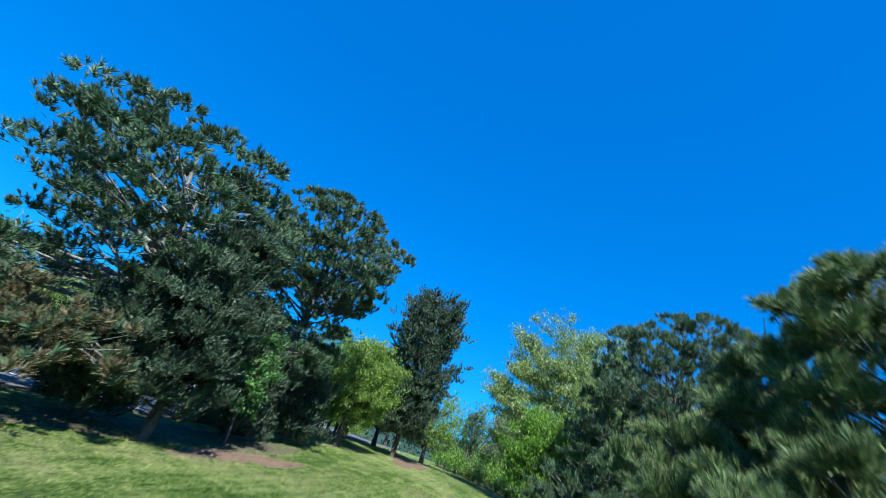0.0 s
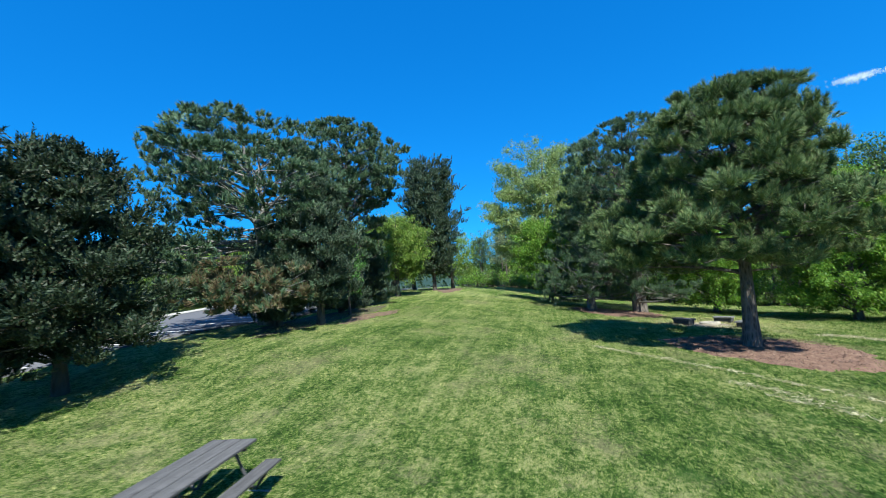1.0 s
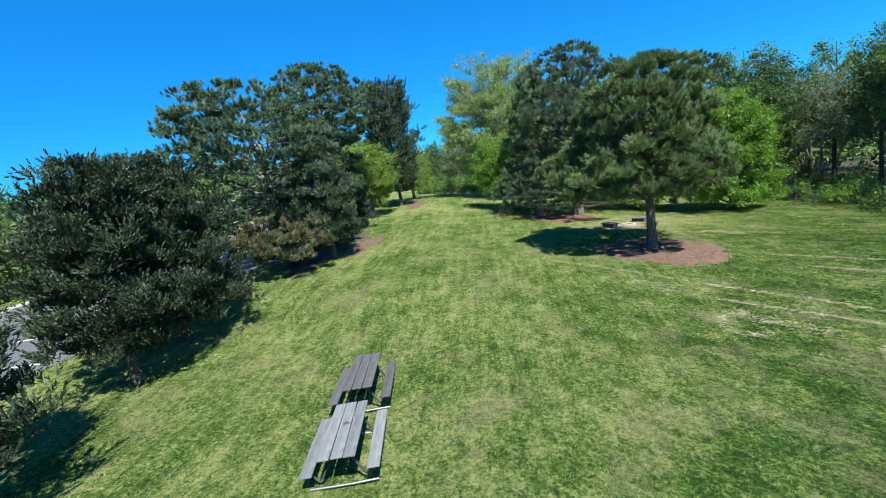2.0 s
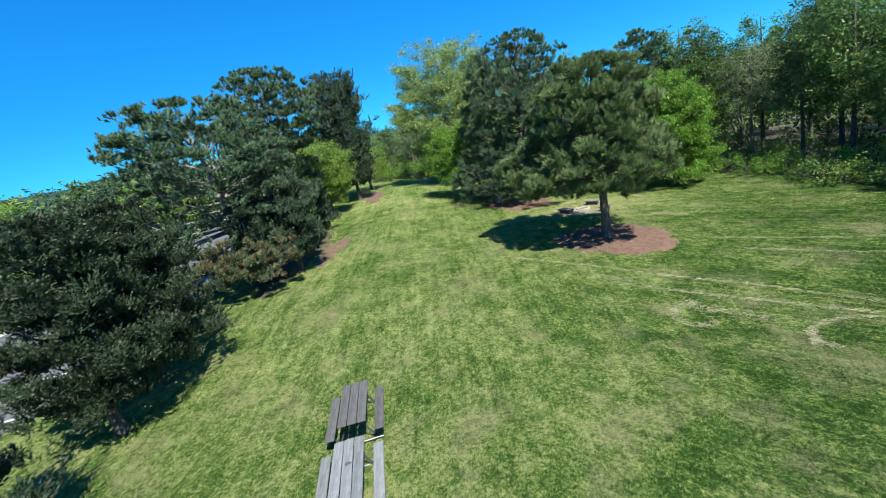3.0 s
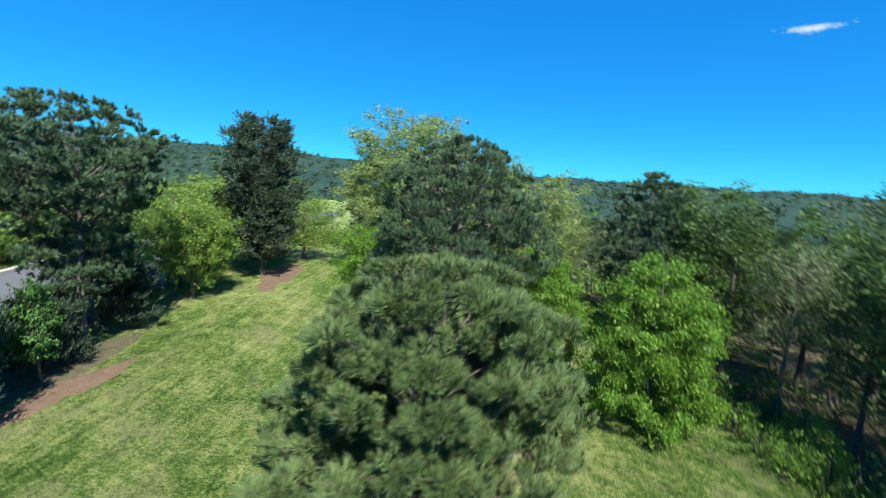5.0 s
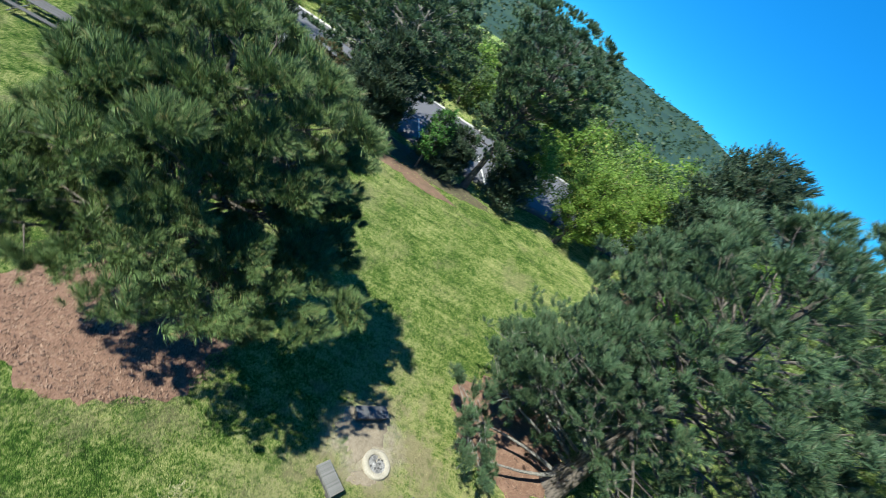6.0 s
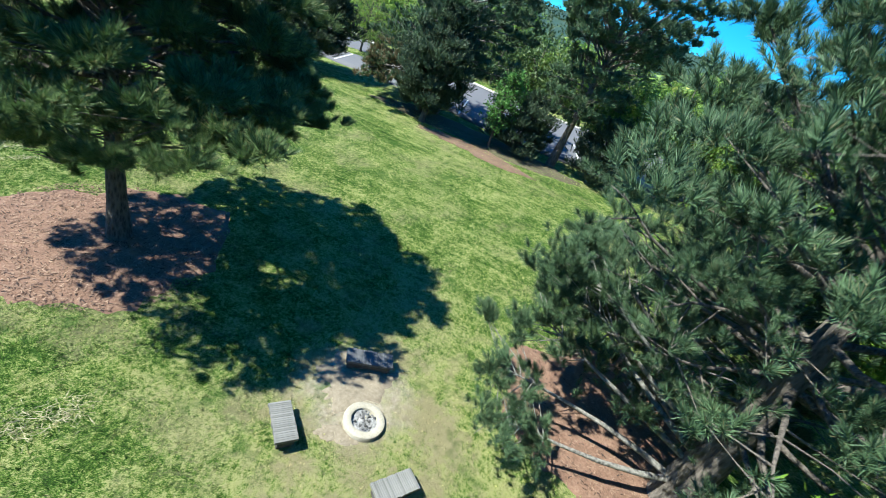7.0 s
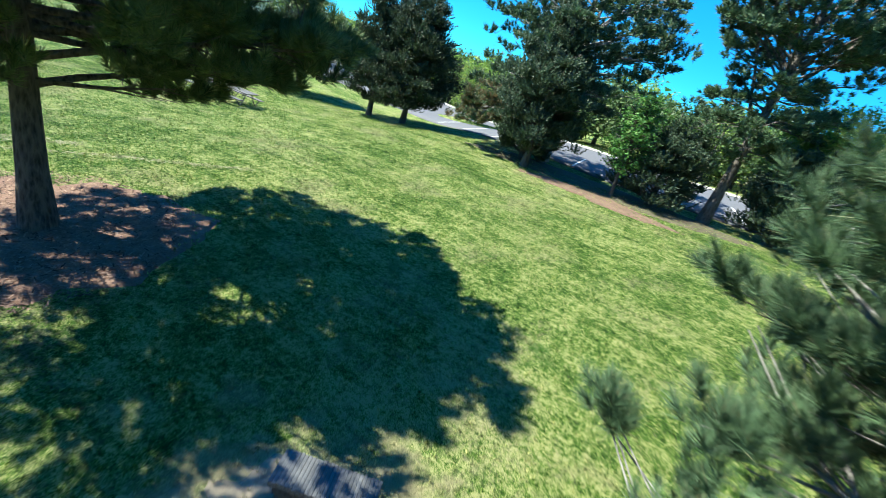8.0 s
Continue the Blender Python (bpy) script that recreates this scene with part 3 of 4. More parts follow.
    if tip:
        for q in [at] + [path for path, rad in limb_paths]:
            along = q[:, 0] * math.cos(math.radians(tip[1])) + q[:, 1] * math.sin(math.radians(tip[1]))
            q[:, 2] += np.where(along > 0, tip[0], tip[2]) * along * np.clip(1 - q[:, 2] / (0.62 * tall), 0, 1)
    for (path, rad), tie in zip(limb_paths, hold):
        if tie:
            path[0] = [np.interp(tie[1], np.linspace(0, 1, 6), limb_paths[tie[0]][0][:, c]) for c in range(3)]
            path[1] = path[1] * 0.4 + (path[0] + path[2]) * 0.3
    root = thing(name, pose(x, y, hz(x, y)), label, category, group)
    v, f = tubes(woody, 12)
    if not split:
        v2, f2 = tubes(limb_paths, 4 if bare_twigs else 5)
        v, f = np.concatenate([v, v2]), np.concatenate([f, f2 + len(v)])
    part("trunk", raw_mesh("trunk", v, f, bark, True), parent=root)
    if split:
        starts = [i for i, (p, r) in enumerate(limb_paths) if len(p) == 6] + [len(limb_paths)]
        for k, (i, j) in enumerate(zip(starts, starts[1:])):
            v, f = tubes(limb_paths[i:j], 6)
            pale = bark_limb if k >= len(branches) - len(extra) else None
            part("limb", raw_mesh("limb", v, f, pale or bark, True), parent=root, label="weathered grey limb" if pale else "")
    sizes = rng.uniform(*size, len(at))
    if fine is not None:
        ang = np.arctan2(at[:, 1], at[:, 0])
        close = (at[:, 2] < 0.5 * tall) & (ang < fine_at[1]) & (ang > fine_at[0]) & (np.hypot(at[:, 0], at[:, 1]) > 1.5)
        v, f = scatter(fine, at[close], to[close], sizes[close] * 0.8, rng)
        part("low_foliage", raw_mesh("low_foliage", v, f, leaf), parent=root)
        at, to, sizes = at[~close], to[~close], sizes[~close]
    if dry is None:
        v, f = scatter(shapes, at, to, sizes, rng)
        part("crown", raw_mesh("crown", v, f, leaf), parent=root)
    else:
        mat, test = dry
        sel = test(at, rng)
        v, f = scatter(shapes, at[~sel], to[~sel], sizes[~sel], rng)
        part("crown", raw_mesh("crown", v, f, leaf), parent=root)
        v, f = scatter(shapes, at[sel], to[sel], sizes[sel], rng)
        part("dry_foliage", raw_mesh("dry_foliage", v, f, mat), parent=root, label="dry brown needles on low limbs")
    return root


# ---- ground ----
def ground():
    u = np.linspace(-1, 1, 261)
    c = np.sign(u) * (np.abs(u) * 55 + 2600 * np.abs(u) ** 9)
    X, Y = np.meshgrid(c + 2, c + 14, indexing="ij")
    Z = height(X, Y)
    n = len(c)
    i, j = np.meshgrid(np.arange(n - 1), np.arange(n - 1), indexing="ij")
    a = (i * n + j).ravel()
    f = np.stack([a, a + n, a + n + 1, a + 1], 1)
    ob = new("ground", raw_mesh("ground", np.stack([X.ravel(), Y.ravel(), Z.ravel()], 1), f, GRASS, True))
    return tagged(ob, "mown spring lawn with straw patches and mower lines", "lawn", kind="structure")


ground()


def strip(name, line, width, lift, mat, parent=None, steps=60, crown=0.0, across=6):
    """A band along a line of places, lying on the land."""
    line = np.array(line, float)
    t = np.concatenate([[0], np.cumsum(np.linalg.norm(np.diff(line, axis=0), axis=1))])
    q = np.linspace(0, t[-1], steps)
    p = np.stack([np.interp(q, t, line[:, k]) for k in (0, 1)], 1)
    for _ in range(6):
        p[1:-1] = (p[:-2] + p[1:-1] * 2 + p[2:]) / 4
    d = np.gradient(p, axis=0)
    d /= np.linalg.norm(d, axis=1)[:, None]
    nrm = np.stack([d[:, 1], -d[:, 0]], 1)
    w = np.linspace(0, 1, across)
    P = p[:, None] + nrm[:, None] * ((w - 1) * width)[None, :, None]
    Z = height(P[..., 0], P[..., 1]) + lift
    top = np.concatenate([P, Z[..., None]], 2)
    n, m = steps, across
    V = np.concatenate([top.reshape(-1, 3), (top - np.array([0, 0, 0.25])).reshape(-1, 3)])
    i, j = np.meshgrid(np.arange(n - 1), np.arange(m - 1), indexing="ij")
    a = (i * m + j).ravel()
    F = [np.stack([a, a + 1, a + m + 1, a + m], 1)]
    k = n * m
    for col in (0, m - 1):
        e = np.arange(n - 1) * m + col
        F.append(np.stack([e, e + m, e + m + k, e + k], 1) if col == 0 else np.stack([e + m, e, e + k, e + m + k], 1))
    return part(name, raw_mesh(name, V, np.concatenate(F), mat), parent=parent)


ROAD_LINE = [(-15.5, -60), (-15.0, -14), (-14.0, -4), (-12.0, 3), (-10.0, 8), (-9.2, 13), (-9.0, 18), (-9.8, 24), (-11.5, 34), (-14.5, 50), (-19, 75), (-32, 115)]
tagged(strip("road", ROAD_LINE, 12.0, 0.05, ASPHALT, steps=120, across=10), "grey worn asphalt parking lot beside the lawn", "road", kind="structure")
tagged(strip("kerb", [(x - 12.0, y) for x, y in ROAD_LINE], 0.16, 0.17, KERB, steps=120, across=2), "pale concrete kerb along the parking lot", "kerb", kind="structure")
for k in range(9):
    y = 2.5 + 2.7 * k
    xr = float(np.interp(y, [b for _, b in ROAD_LINE], [a for a, _ in ROAD_LINE]))
    ln = strip("parking_line", [(xr - 0.4, y), (xr - 5.2, y - 0.9)], 0.11, 0.056, PAINT, steps=14, across=2)
    tagged(ln, "worn white parking bay line on asphalt", "parking line", group="parking bay lines", kind="structure")


def bed(name, x, y, rx, ry, turn, mat, lift, label, category, seed, amp=0.12):
    """A low irregular bed lying on the lawn, thinning out at its rim."""
    rng = np.random.default_rng(seed)
    rings, segs = 9, 72
    a = np.arange(segs) * 2 * np.pi / segs
    edge = 1 + amp * (np.sin(2 * a + seed) + 0.7 * np.sin(3 * a + 2 * seed) + 0.5 * np.sin(7 * a + seed) + 0.4 * np.sin(13 * a)) + rng.normal(size=segs) * amp * 0.25
    V, F = [], []
    for k in range(rings + 1):
        s = k / rings
        px, py = rx * edge * s * np.cos(a), ry * edge * s * np.sin(a)
        gx, gy = x + px * math.cos(turn) - py * math.sin(turn), y + px * math.sin(turn) + py * math.cos(turn)
        V.append(np.stack([gx, gy, height(gx, gy) + lift * (1 - s ** 4) - 0.02 * (s > 0.99) + 0.008 + 0.012 * np.sin(gx * 9) * np.cos(gy * 8) * (s < 0.95)], 1))
    for k in range(rings):
        i = np.arange(segs)
        F.append(np.stack([k * segs + i, (k + 1) * segs + i, (k + 1) * segs + (i + 1) % segs, k * segs + (i + 1) % segs], 1))
    return tagged(new(name, raw_mesh(name, np.concatenate(V), np.concatenate(F), mat, True)), label, category, kind="structure")


bed("mulch_bed", 10.9, 11.2, 2.5, 2.8, 0.3, MULCH, 0.04, "reddish pine straw mulch round the trunk", "mulch", 3, 0.09)
bed("mulch_bed", 7.8, 24.1, 2.6, 2.8, 0.4, MULCH, 0.04, "reddish pine straw under the low limbs", "mulch", 4)
# This dark bed stands in for the shade under the trees by the lot.
bed("bare_soil", -6.7, 15.4, 1.5, 6.0, 0.05, LITTER_SHADE, 0.02, "soil under the trees by the lot, their shade in its colour", "soil", 12, 0.10)
bed("bare_soil", -4.75, 16.0, 0.75, 3.0, 0.05, SOIL, 0.03, "bare reddish soil under the trees by the lot, toned for their shade", "soil", 6, 0.18)
bed("bare_soil", 10.7, 18.35, 1.0, 0.62, 2.6, SAND, 0.012, "trodden pale sandy soil beside the fire pit", "soil", 17, 0.22)
bed("bare_soil", 12.0, 18.7, 0.22, 0.40, 0.4, SAND, 0.012, "trodden pale sandy soil between bench and fire pit", "soil", 18, 0.16)
bed("grass_island", -17.6, 1.8, 1.1, 3.2, 0.2, GRASS, 0.20, "raised grassy island in the parking lot", "island", 14, 0.04)
bed("bare_soil", -5.6, 34.5, 1.2, 4.5, 0.1, SOIL, 0.03, "bare reddish soil under the far cedar, toned for shade", "soil", 9, 0.18)

# ---- far hills ----
def hills():
    az = np.radians(np.linspace(-180, 180, 420))
    top = np.interp(np.degrees(az), [-180, -120, -60, -20, 10, 20, 36, 43, 52, 62, 75, 90, 110, 130, 175, 180], [14, 16, 22, 28, 34, 40, 44, 43, 43, 49, 46, 34, 18, 14, 14, 14])
    top = top + 1.0 * np.sin(az * 31) + 0.6 * np.sin(az * 73 + 1)
    rows = []
    for s in np.linspace(0, 1, 14):
        d = 100 + 550 * s
        rows.append(np.stack([3 - np.sin(az) * d, 8 + np.cos(az) * d, -4.5 + (top + 3.5) * (1.25 * s ** 1.6 - 0.25 * s ** 3)], 1))
    V = np.concatenate(rows)
    n = len(az)
    i, j = np.meshgrid(np.arange(13), np.arange(n - 1), indexing="ij")
    a = (i * n + j).ravel()
    tagged(new("backdrop", raw_mesh("backdrop", V, np.stack([a, a + 1, a + n + 1, a + n], 1), LEAF_HILL, True)), "wooded hills behind the park", "hills", kind="structure")
    rng = np.random.default_rng(11)
    N = 9000
    k, jj = rng.integers(0, 13, N), rng.integers(0, n - 1, N)
    w = rng.uniform(0, 1, (N, 1))
    at = V[k * n + jj] * (1 - w) + V[(k + 1) * n + jj + 1] * w
    v, f = scatter(CLUMPS_FAR, at + np.array([0, 0, 1.0]), rng.normal(size=(N, 3)), rng.uniform(1.6, 3.6, N) * (0.8 + 0.05 * k), rng)
    tagged(new("hill_forest", raw_mesh("hill_forest", v, f, LEAF_HILL)), "dense spring forest covering the far hills", "forest", kind="stuff")


hills()


def cloud():
    """One small fair-weather cloud, far off."""
    rng = np.random.default_rng(8)
    n = 260
    u = rng.normal(size=(n, 3)) * np.array([24, 8, 2.2])
    at = np.array([705.0, 1245, 436]) + np.stack([u[:, 0] * 0.88 + u[:, 1] * 0.47, -u[:, 0] * 0.47 + u[:, 1] * 0.88, u[:, 2] + np.abs(u[:, 0]) * 0.05], 1)
    white, nt, b = material("cloud_white", 1.0)
    b.inputs["Base Color"].default_value = (0.9, 0.9, 0.9, 1)
    tr, mx, clear = nt.nodes.new("ShaderNodeBsdfTranslucent"), nt.nodes.new("ShaderNodeMixShader"), nt.nodes.new("ShaderNodeMixShader")
    mx.inputs[0].default_value, clear.inputs[0].default_value = 0.6, 0.55
    nt.links.new(b.outputs[0], mx.inputs[1])
    nt.links.new(tr.outputs[0], mx.inputs[2])
    nt.links.new(mx.outputs[0], clear.inputs[1])
    nt.links.new(nt.nodes.new("ShaderNodeBsdfTransparent").outputs[0], clear.inputs[2])
    nt.links.new(clear.outputs[0], nt.nodes["Material Output"].inputs[0])
    v, f = scatter(FLAKES, at, rng.normal(size=(n, 3)), rng.uniform(4, 8, n), rng)
    tagged(new("cloud", raw_mesh("cloud", v, f, white)), "small thin white cloud in a blue sky", "cloud", kind="structure")


cloud()

# ---- pines on the lawn ----
PINE_MAIN = [(0.27, 1.5), (0.31, 2.8), (0.37, 3.6), (0.45, 3.85), (0.54, 3.4), (0.60, 2.8), (0.67, 2.9), (0.76, 2.8), (0.85, 2.4), (0.93, 1.8), (0.97, 1.2), (1.0, 0.4)]
tree("pine_tree", 10.6, 11.4, 8.5, PINE_MAIN, "broad dark green pine with low spreading limbs on the lawn", "pine tree", NEEDLE, BARK, BRUSHES, 9400, (0.32, 0.50), 1,
     first=0.225, limbs=74, rise=(-3, 50), sag=0.08, subs=7, jitter=0.10, upward=0.9, girth=0.205, split=True, puffs=True, lean=(0.03, -0.02), asym=(0.13, 128), shell=0.5, shell_from=0.32, fine=BRUSHES_FINE, fine_at=(-0.9, 2.4), pads=(1.05, 0.73, 0.42), tip=(0.6, 72, 0.10), extra=((0.32, 140, 20, 4.5, 0.5), (0.37, 165, 16, 4.0, 0.5)))
tree("pine_tree", 9.2, 25.6, 12.5, [(0.17, 3.0), (0.27, 4.5), (0.45, 4.8), (0.65, 4.4), (0.8, 3.7), (0.92, 2.6), (0.97, 1.6), (1, 0.5)], "tall round-topped pine with weathered grey limbs sweeping to the ground", "pine tree",
     NEEDLE_DARK, BARK, BRUSHES, 8400, (0.30, 0.48), 2, first=0.19, limbs=80, rise=(-6, 52), sag=0.14, subs=7, jitter=0.12, upward=0.7, girth=0.22, stems=2, bare=0.0, puffs=True, split=True, bark_limb=BARK_GREY,
     extra=((0.10, -96, 8, 4.3, 0.6), (0.12, -106, 16, 4.4, 0.6), (0.15, -90, 20, 4.3, 0.6), (0.12, -120, 12, 4.6, 0.6), (0.17, -100, 26, 4.4, 0.6), (0.05, -80, 0, 4.6, 0.72), (0.05, -70, -1, 4.4, 0.72), (0.18, -114, 24, 4.6, 0.6)), shell=0.42, shell_from=0.42, fine=BRUSHES_FINE, pads=(1.0, 0.72, 0.5), tip=(0.25, -110, 0.0), asym=(0.10, 60))
tree("pine_tree", 6.5, 25.0, 5.4, [(0.1, 2.6), (0.4, 3.6), (0.7, 3.0), (1, 1.0)], "low leaning pine with pale dead limbs beneath", "pine tree", NEEDLE_DARK, BARK_GREY, BRUSHES, 2500, (0.30, 0.46), 3,
     first=0.12, limbs=38, rise=(4, 50), sag=0.10, subs=6, jitter=0.12, upward=0.7, girth=0.18, stems=3, bare=0.16, puffs=True, pads=(0.9, 0.66, 0.5))
# ---- trees by the parking lot ----
tree("pine_tree", -7.8, 19.7, 11.6, [(0.24, 2.2), (0.34, 2.4), (0.46, 2.0), (0.56, 2.8), (0.7, 3.5), (0.85, 3.4), (0.94, 2.5), (0.98, 1.5), (1, 0.5)], "round-topped pine with low side limbs by the lot", "pine tree", NEEDLE_DARK, BARK,
     BRUSHES_FAR, 7600, (0.30, 0.46), 4, first=0.22, limbs=60, rise=(0, 55), sag=0.08, subs=8, jitter=0.12, upward=0.6, girth=0.19, puffs=True, shell=0.25, shell_from=0.45, gap=0.5, pads=(0.95, 0.72, 0.45))
tree("pine_tree", -8.2, 12.2, 9.5, [(0.28, 2.4), (0.33, 3.8), (0.42, 3.8), (0.52, 4.0), (0.63, 4.6), (0.75, 4.2), (0.86, 3.5), (0.93, 2.6), (0.98, 1.6), (1, 0.7)], "open spreading pine with forked grey limbs by the lot", "pine tree", NEEDLE_DARK, BARK_GREY,
     BRUSHES_FAR, 8600, (0.32, 0.50), 5, first=0.27, limbs=48, rise=(-4, 44), sag=0.06, subs=8, jitter=0.12, upward=0.7, girth=0.21, stems=2, puffs=True, lean=(-0.02, -0.01), asym=(0.12, 200), shell=0.15, shell_from=0.6, gap=0.44,
     dry=(NEEDLE_DRY, lambda p, r: (p[:, 2] < 2.6) & (p[:, 1] < -1.2) & (p[:, 0] > -0.2) & (r.uniform(size=len(p)) < 0.65)), extra=((0.26, -62, -14, 4.2, 0.5), (0.25, -50, -13, 4.2, 0.5), (0.26, -78, -14, 4.0, 0.5), (0.24, -68, -18, 3.6, 0.5), (0.25, -92, -9, 4.2, 0.5), (0.30, -112, -4, 5.2, 0.4), (0.33, -128, -2, 5.6, 0.4), (0.31, -145, -3, 5.6, 0.4), (0.36, -160, 2, 5.4, 0.4), (0.36, -98, 3, 4.6, 0.4), (0.40, -135, 6, 5.4, 0.4)), pads=(1.1, 0.70, 0.40))
CONE = [(0.02, 1.6), (0.15, 2.2), (0.4, 2.1), (0.7, 1.5), (0.9, 0.8), (1, 0.25)]


def juniper(x, y, tall, wide, label, seed, mat=JUNIPER, count=6000, dense=90, prof=CONE, size=(0.26, 0.46), first=0.05):
    return tree("juniper_tree", x, y, tall, [(a, b * wide) for a, b in prof], label, "juniper", mat, BARK_DARK, SPRAYS, count, size, seed, first=first, limbs=dense, rise=(8, 58), sag=-0.06, subs=7,
                jitter=0.15, upward=0.5, girth=0.14, inner=0.6, bare_twigs=True, vary=(0.5, 1.12), pads=(0.85, 0.80, 0.35))


juniper(-7.4, 1.0, 6.8, 0.95, "dense dark juniper at the edge of the lawn", 21, count=7200, dense=64, first=0.13, prof=[(0.11, 1.3), (0.18, 2.15), (0.42, 2.2), (0.7, 1.6), (0.9, 0.9), (1, 0.25)])
juniper(-7.6, 3.5, 6.6, 1.15, "dark olive juniper with drooping sprays by the lot", 22, count=8600, dense=70, first=0.13, prof=[(0.11, 1.2), (0.2, 2.05), (0.42, 2.1), (0.7, 1.5), (0.9, 0.8), (1, 0.25)])
juniper(-6.4, -4.6, 5.6, 0.85, "dark juniper standing by the parking lot", 24, count=4500, dense=60, first=0.2)
juniper(-5.5, 12.5, 6.4, 0.85, "black-green dense cedar beside the spreading pine", 25, CEDAR, 6500, first=0.14, prof=[(0.13, 1.5), (0.24, 2.1), (0.45, 2.1), (0.7, 1.5), (0.9, 0.8), (1, 0.25)])
juniper(-7.0, 11.6, 4.4, 0.6, "low dark cedar beneath the spreading pine", 26, CEDAR, 4500, dense=60)
juniper(-7.3, 17.6, 3.2, 0.75, "low black-green cedar under the round-topped pine", 28, CEDAR, 2600, dense=50)
juniper(-7.6, 22.0, 3.4, 0.7, "bushy dark cedar at the edge of the lot", 29, CEDAR, 2800, dense=50)
juniper(-6.6, 33.5, 12.3, 1.35, "tall ragged column of dark cedar at the lawn's end", 27, CEDAR, 7500, 120, [(0.10, 1.2), (0.3, 1.9), (0.6, 1.9), (0.8, 1.6), (0.95, 1.0), (1, 0.45)], (0.42, 0.66), 0.1)


def broadleaf(name, x, y, tall, prof, label, leaf, seed, count=5000, size=(0.35, 0.6), shapes=CLUMPS, first=0.22, limbs=36, girth=0.16, jitter=0.3, **more):
    return tree(name, x, y, tall, prof, label, "tree", leaf, more.pop("bark", BARK_DARK), shapes, count, size, seed, first=first, limbs=limbs, rise=more.pop("rise", (15, 62)), sag=more.pop("sag", -0.04), subs=more.pop("subs", 7),
                jitter=jitter, upward=0.3, girth=girth, sub_len=0.5, **more)


ROUND = [(0.15, 0.5), (0.3, 0.85), (0.5, 1.0), (0.7, 0.92), (0.85, 0.72), (0.95, 0.45), (1, 0.2)]


def rounded(r):
    return [(a, b * r) for a, b in ROUND]


broadleaf("pale_tree", 3.5, 39.5, 15.2, rounded(5.4), "airy pale green tree in young spring leaf", LEAF_PALE, 31, 9500, (0.32, 0.52), FLAKES_FINE, pads=(1.05, 0.86, 0.7), girth=0.22, jitter=0.32)
broadleaf("pale_tree", 9.0, 42.5, 14.0, rounded(4.4), "yellow-green tree in young leaf at the woods' end", LEAF_YELLOW, 30, 5000, (0.30, 0.50), FLAKES_FINE, pads=(1.15, 0.76, 0.6), girth=0.2, jitter=0.32)
broadleaf("pale_tree", 14.0, 39.6, 12.0, rounded(4.6), "airy pale green tree in young leaf by the woods", LEAF_PALE, 45, 5000, (0.30, 0.50), FLAKES_FINE, pads=(1.2, 0.76, 0.6), girth=0.2, jitter=0.32)
broadleaf("island_tree", -17.6, 1.6, 4.4, rounded(1.9), "small yellow-green tree on an island in the lot", LEAF_YELLOW, 46, 900, (0.20, 0.36), FLAKES_FINE, pads=(0.8, 0.7, 0.7), girth=0.07, jitter=0.2)
broadleaf("young_maple", -6.1, 16.3, 4.2, [(0.28, 0.5), (0.45, 0.85), (0.7, 0.7), (1, 0.25)], "small bright green maple sapling among dark cedars", LEAF_MAPLE, 32, 480, (0.13, 0.23), girth=0.05, jitter=0.15)
broadleaf("bright_tree", 3.8, 29.2, 6.6, rounded(2.0), "bright green young tree behind the pines", LEAF_BRIGHT, 33, 3000, (0.24, 0.42), FLAKES_FINE, pads=(0.85, 0.72, 0.6))
broadleaf("bright_tree", 19.0, 22.3, 8.1, [(0.03, 1.8), (0.2, 2.6), (0.5, 2.4), (0.75, 1.8), (0.95, 0.9), (1, 0.3)], "bright green leafy tree in front of the woods", LEAF_BRIGHT, 34, 7000, (0.24, 0.42), FLAKES_FINE, pads=(0.85, 0.72, 0.6), first=0.05)
broadleaf("bright_tree", 14.2, 27.6, 7.0, [(0.05, 1.8), (0.25, 2.5), (0.5, 2.4), (0.75, 1.7), (0.95, 0.8), (1, 0.3)], "bright green young tree beside the tall pine", LEAF_BRIGHT, 44, 4500, (0.24, 0.42), FLAKES_FINE, pads=(0.85, 0.72, 0.6), first=0.08)
broadleaf("willow", -7.6, 27.0, 6.2, rounded(2.1), "yellow-green feathery tree beside the road", LEAF_YELLOW, 35, 4200, (0.22, 0.38), FLAKES_FINE, pads=(0.8, 0.72, 0.7), sag=0.1)
broadleaf("willow", -10.6, 33.5, 7.0, rounded(2.8), "yellow-green spring tree beyond the cedars", LEAF_YELLOW, 36, 3000, (0.3, 0.5), FLAKES)
for x, y, tall, r, seed in ((-9.8, 22.6, 5.4, 2.0, 37), (-9.9, 28.6, 6.6, 2.5, 38), (-10.4, 38.6, 6.5, 3.0, 39), (-7.0, 41.5, 6.0, 2.8, 40)):
    broadleaf("willow", x, y, tall, rounded(r), "yellow-green feathery spring tree beside the road", LEAF_YELLOW, seed, 1500, (0.25, 0.42), FLAKES, bare_twigs=True, sag=0.1)

# ---- woods ----
EDGE = np.array([(31.0, -20), (29.5, -12), (27.4, 2), (26.0, 11), (24.6, 17), (24.0, 24), (22.5, 31), (18, 38), (12, 44), (4, 49), (-4, 50.0), (-10, 51.5)], float)
_e = np.concatenate([[0], np.cumsum(np.linalg.norm(np.diff(EDGE, axis=0), axis=1))])


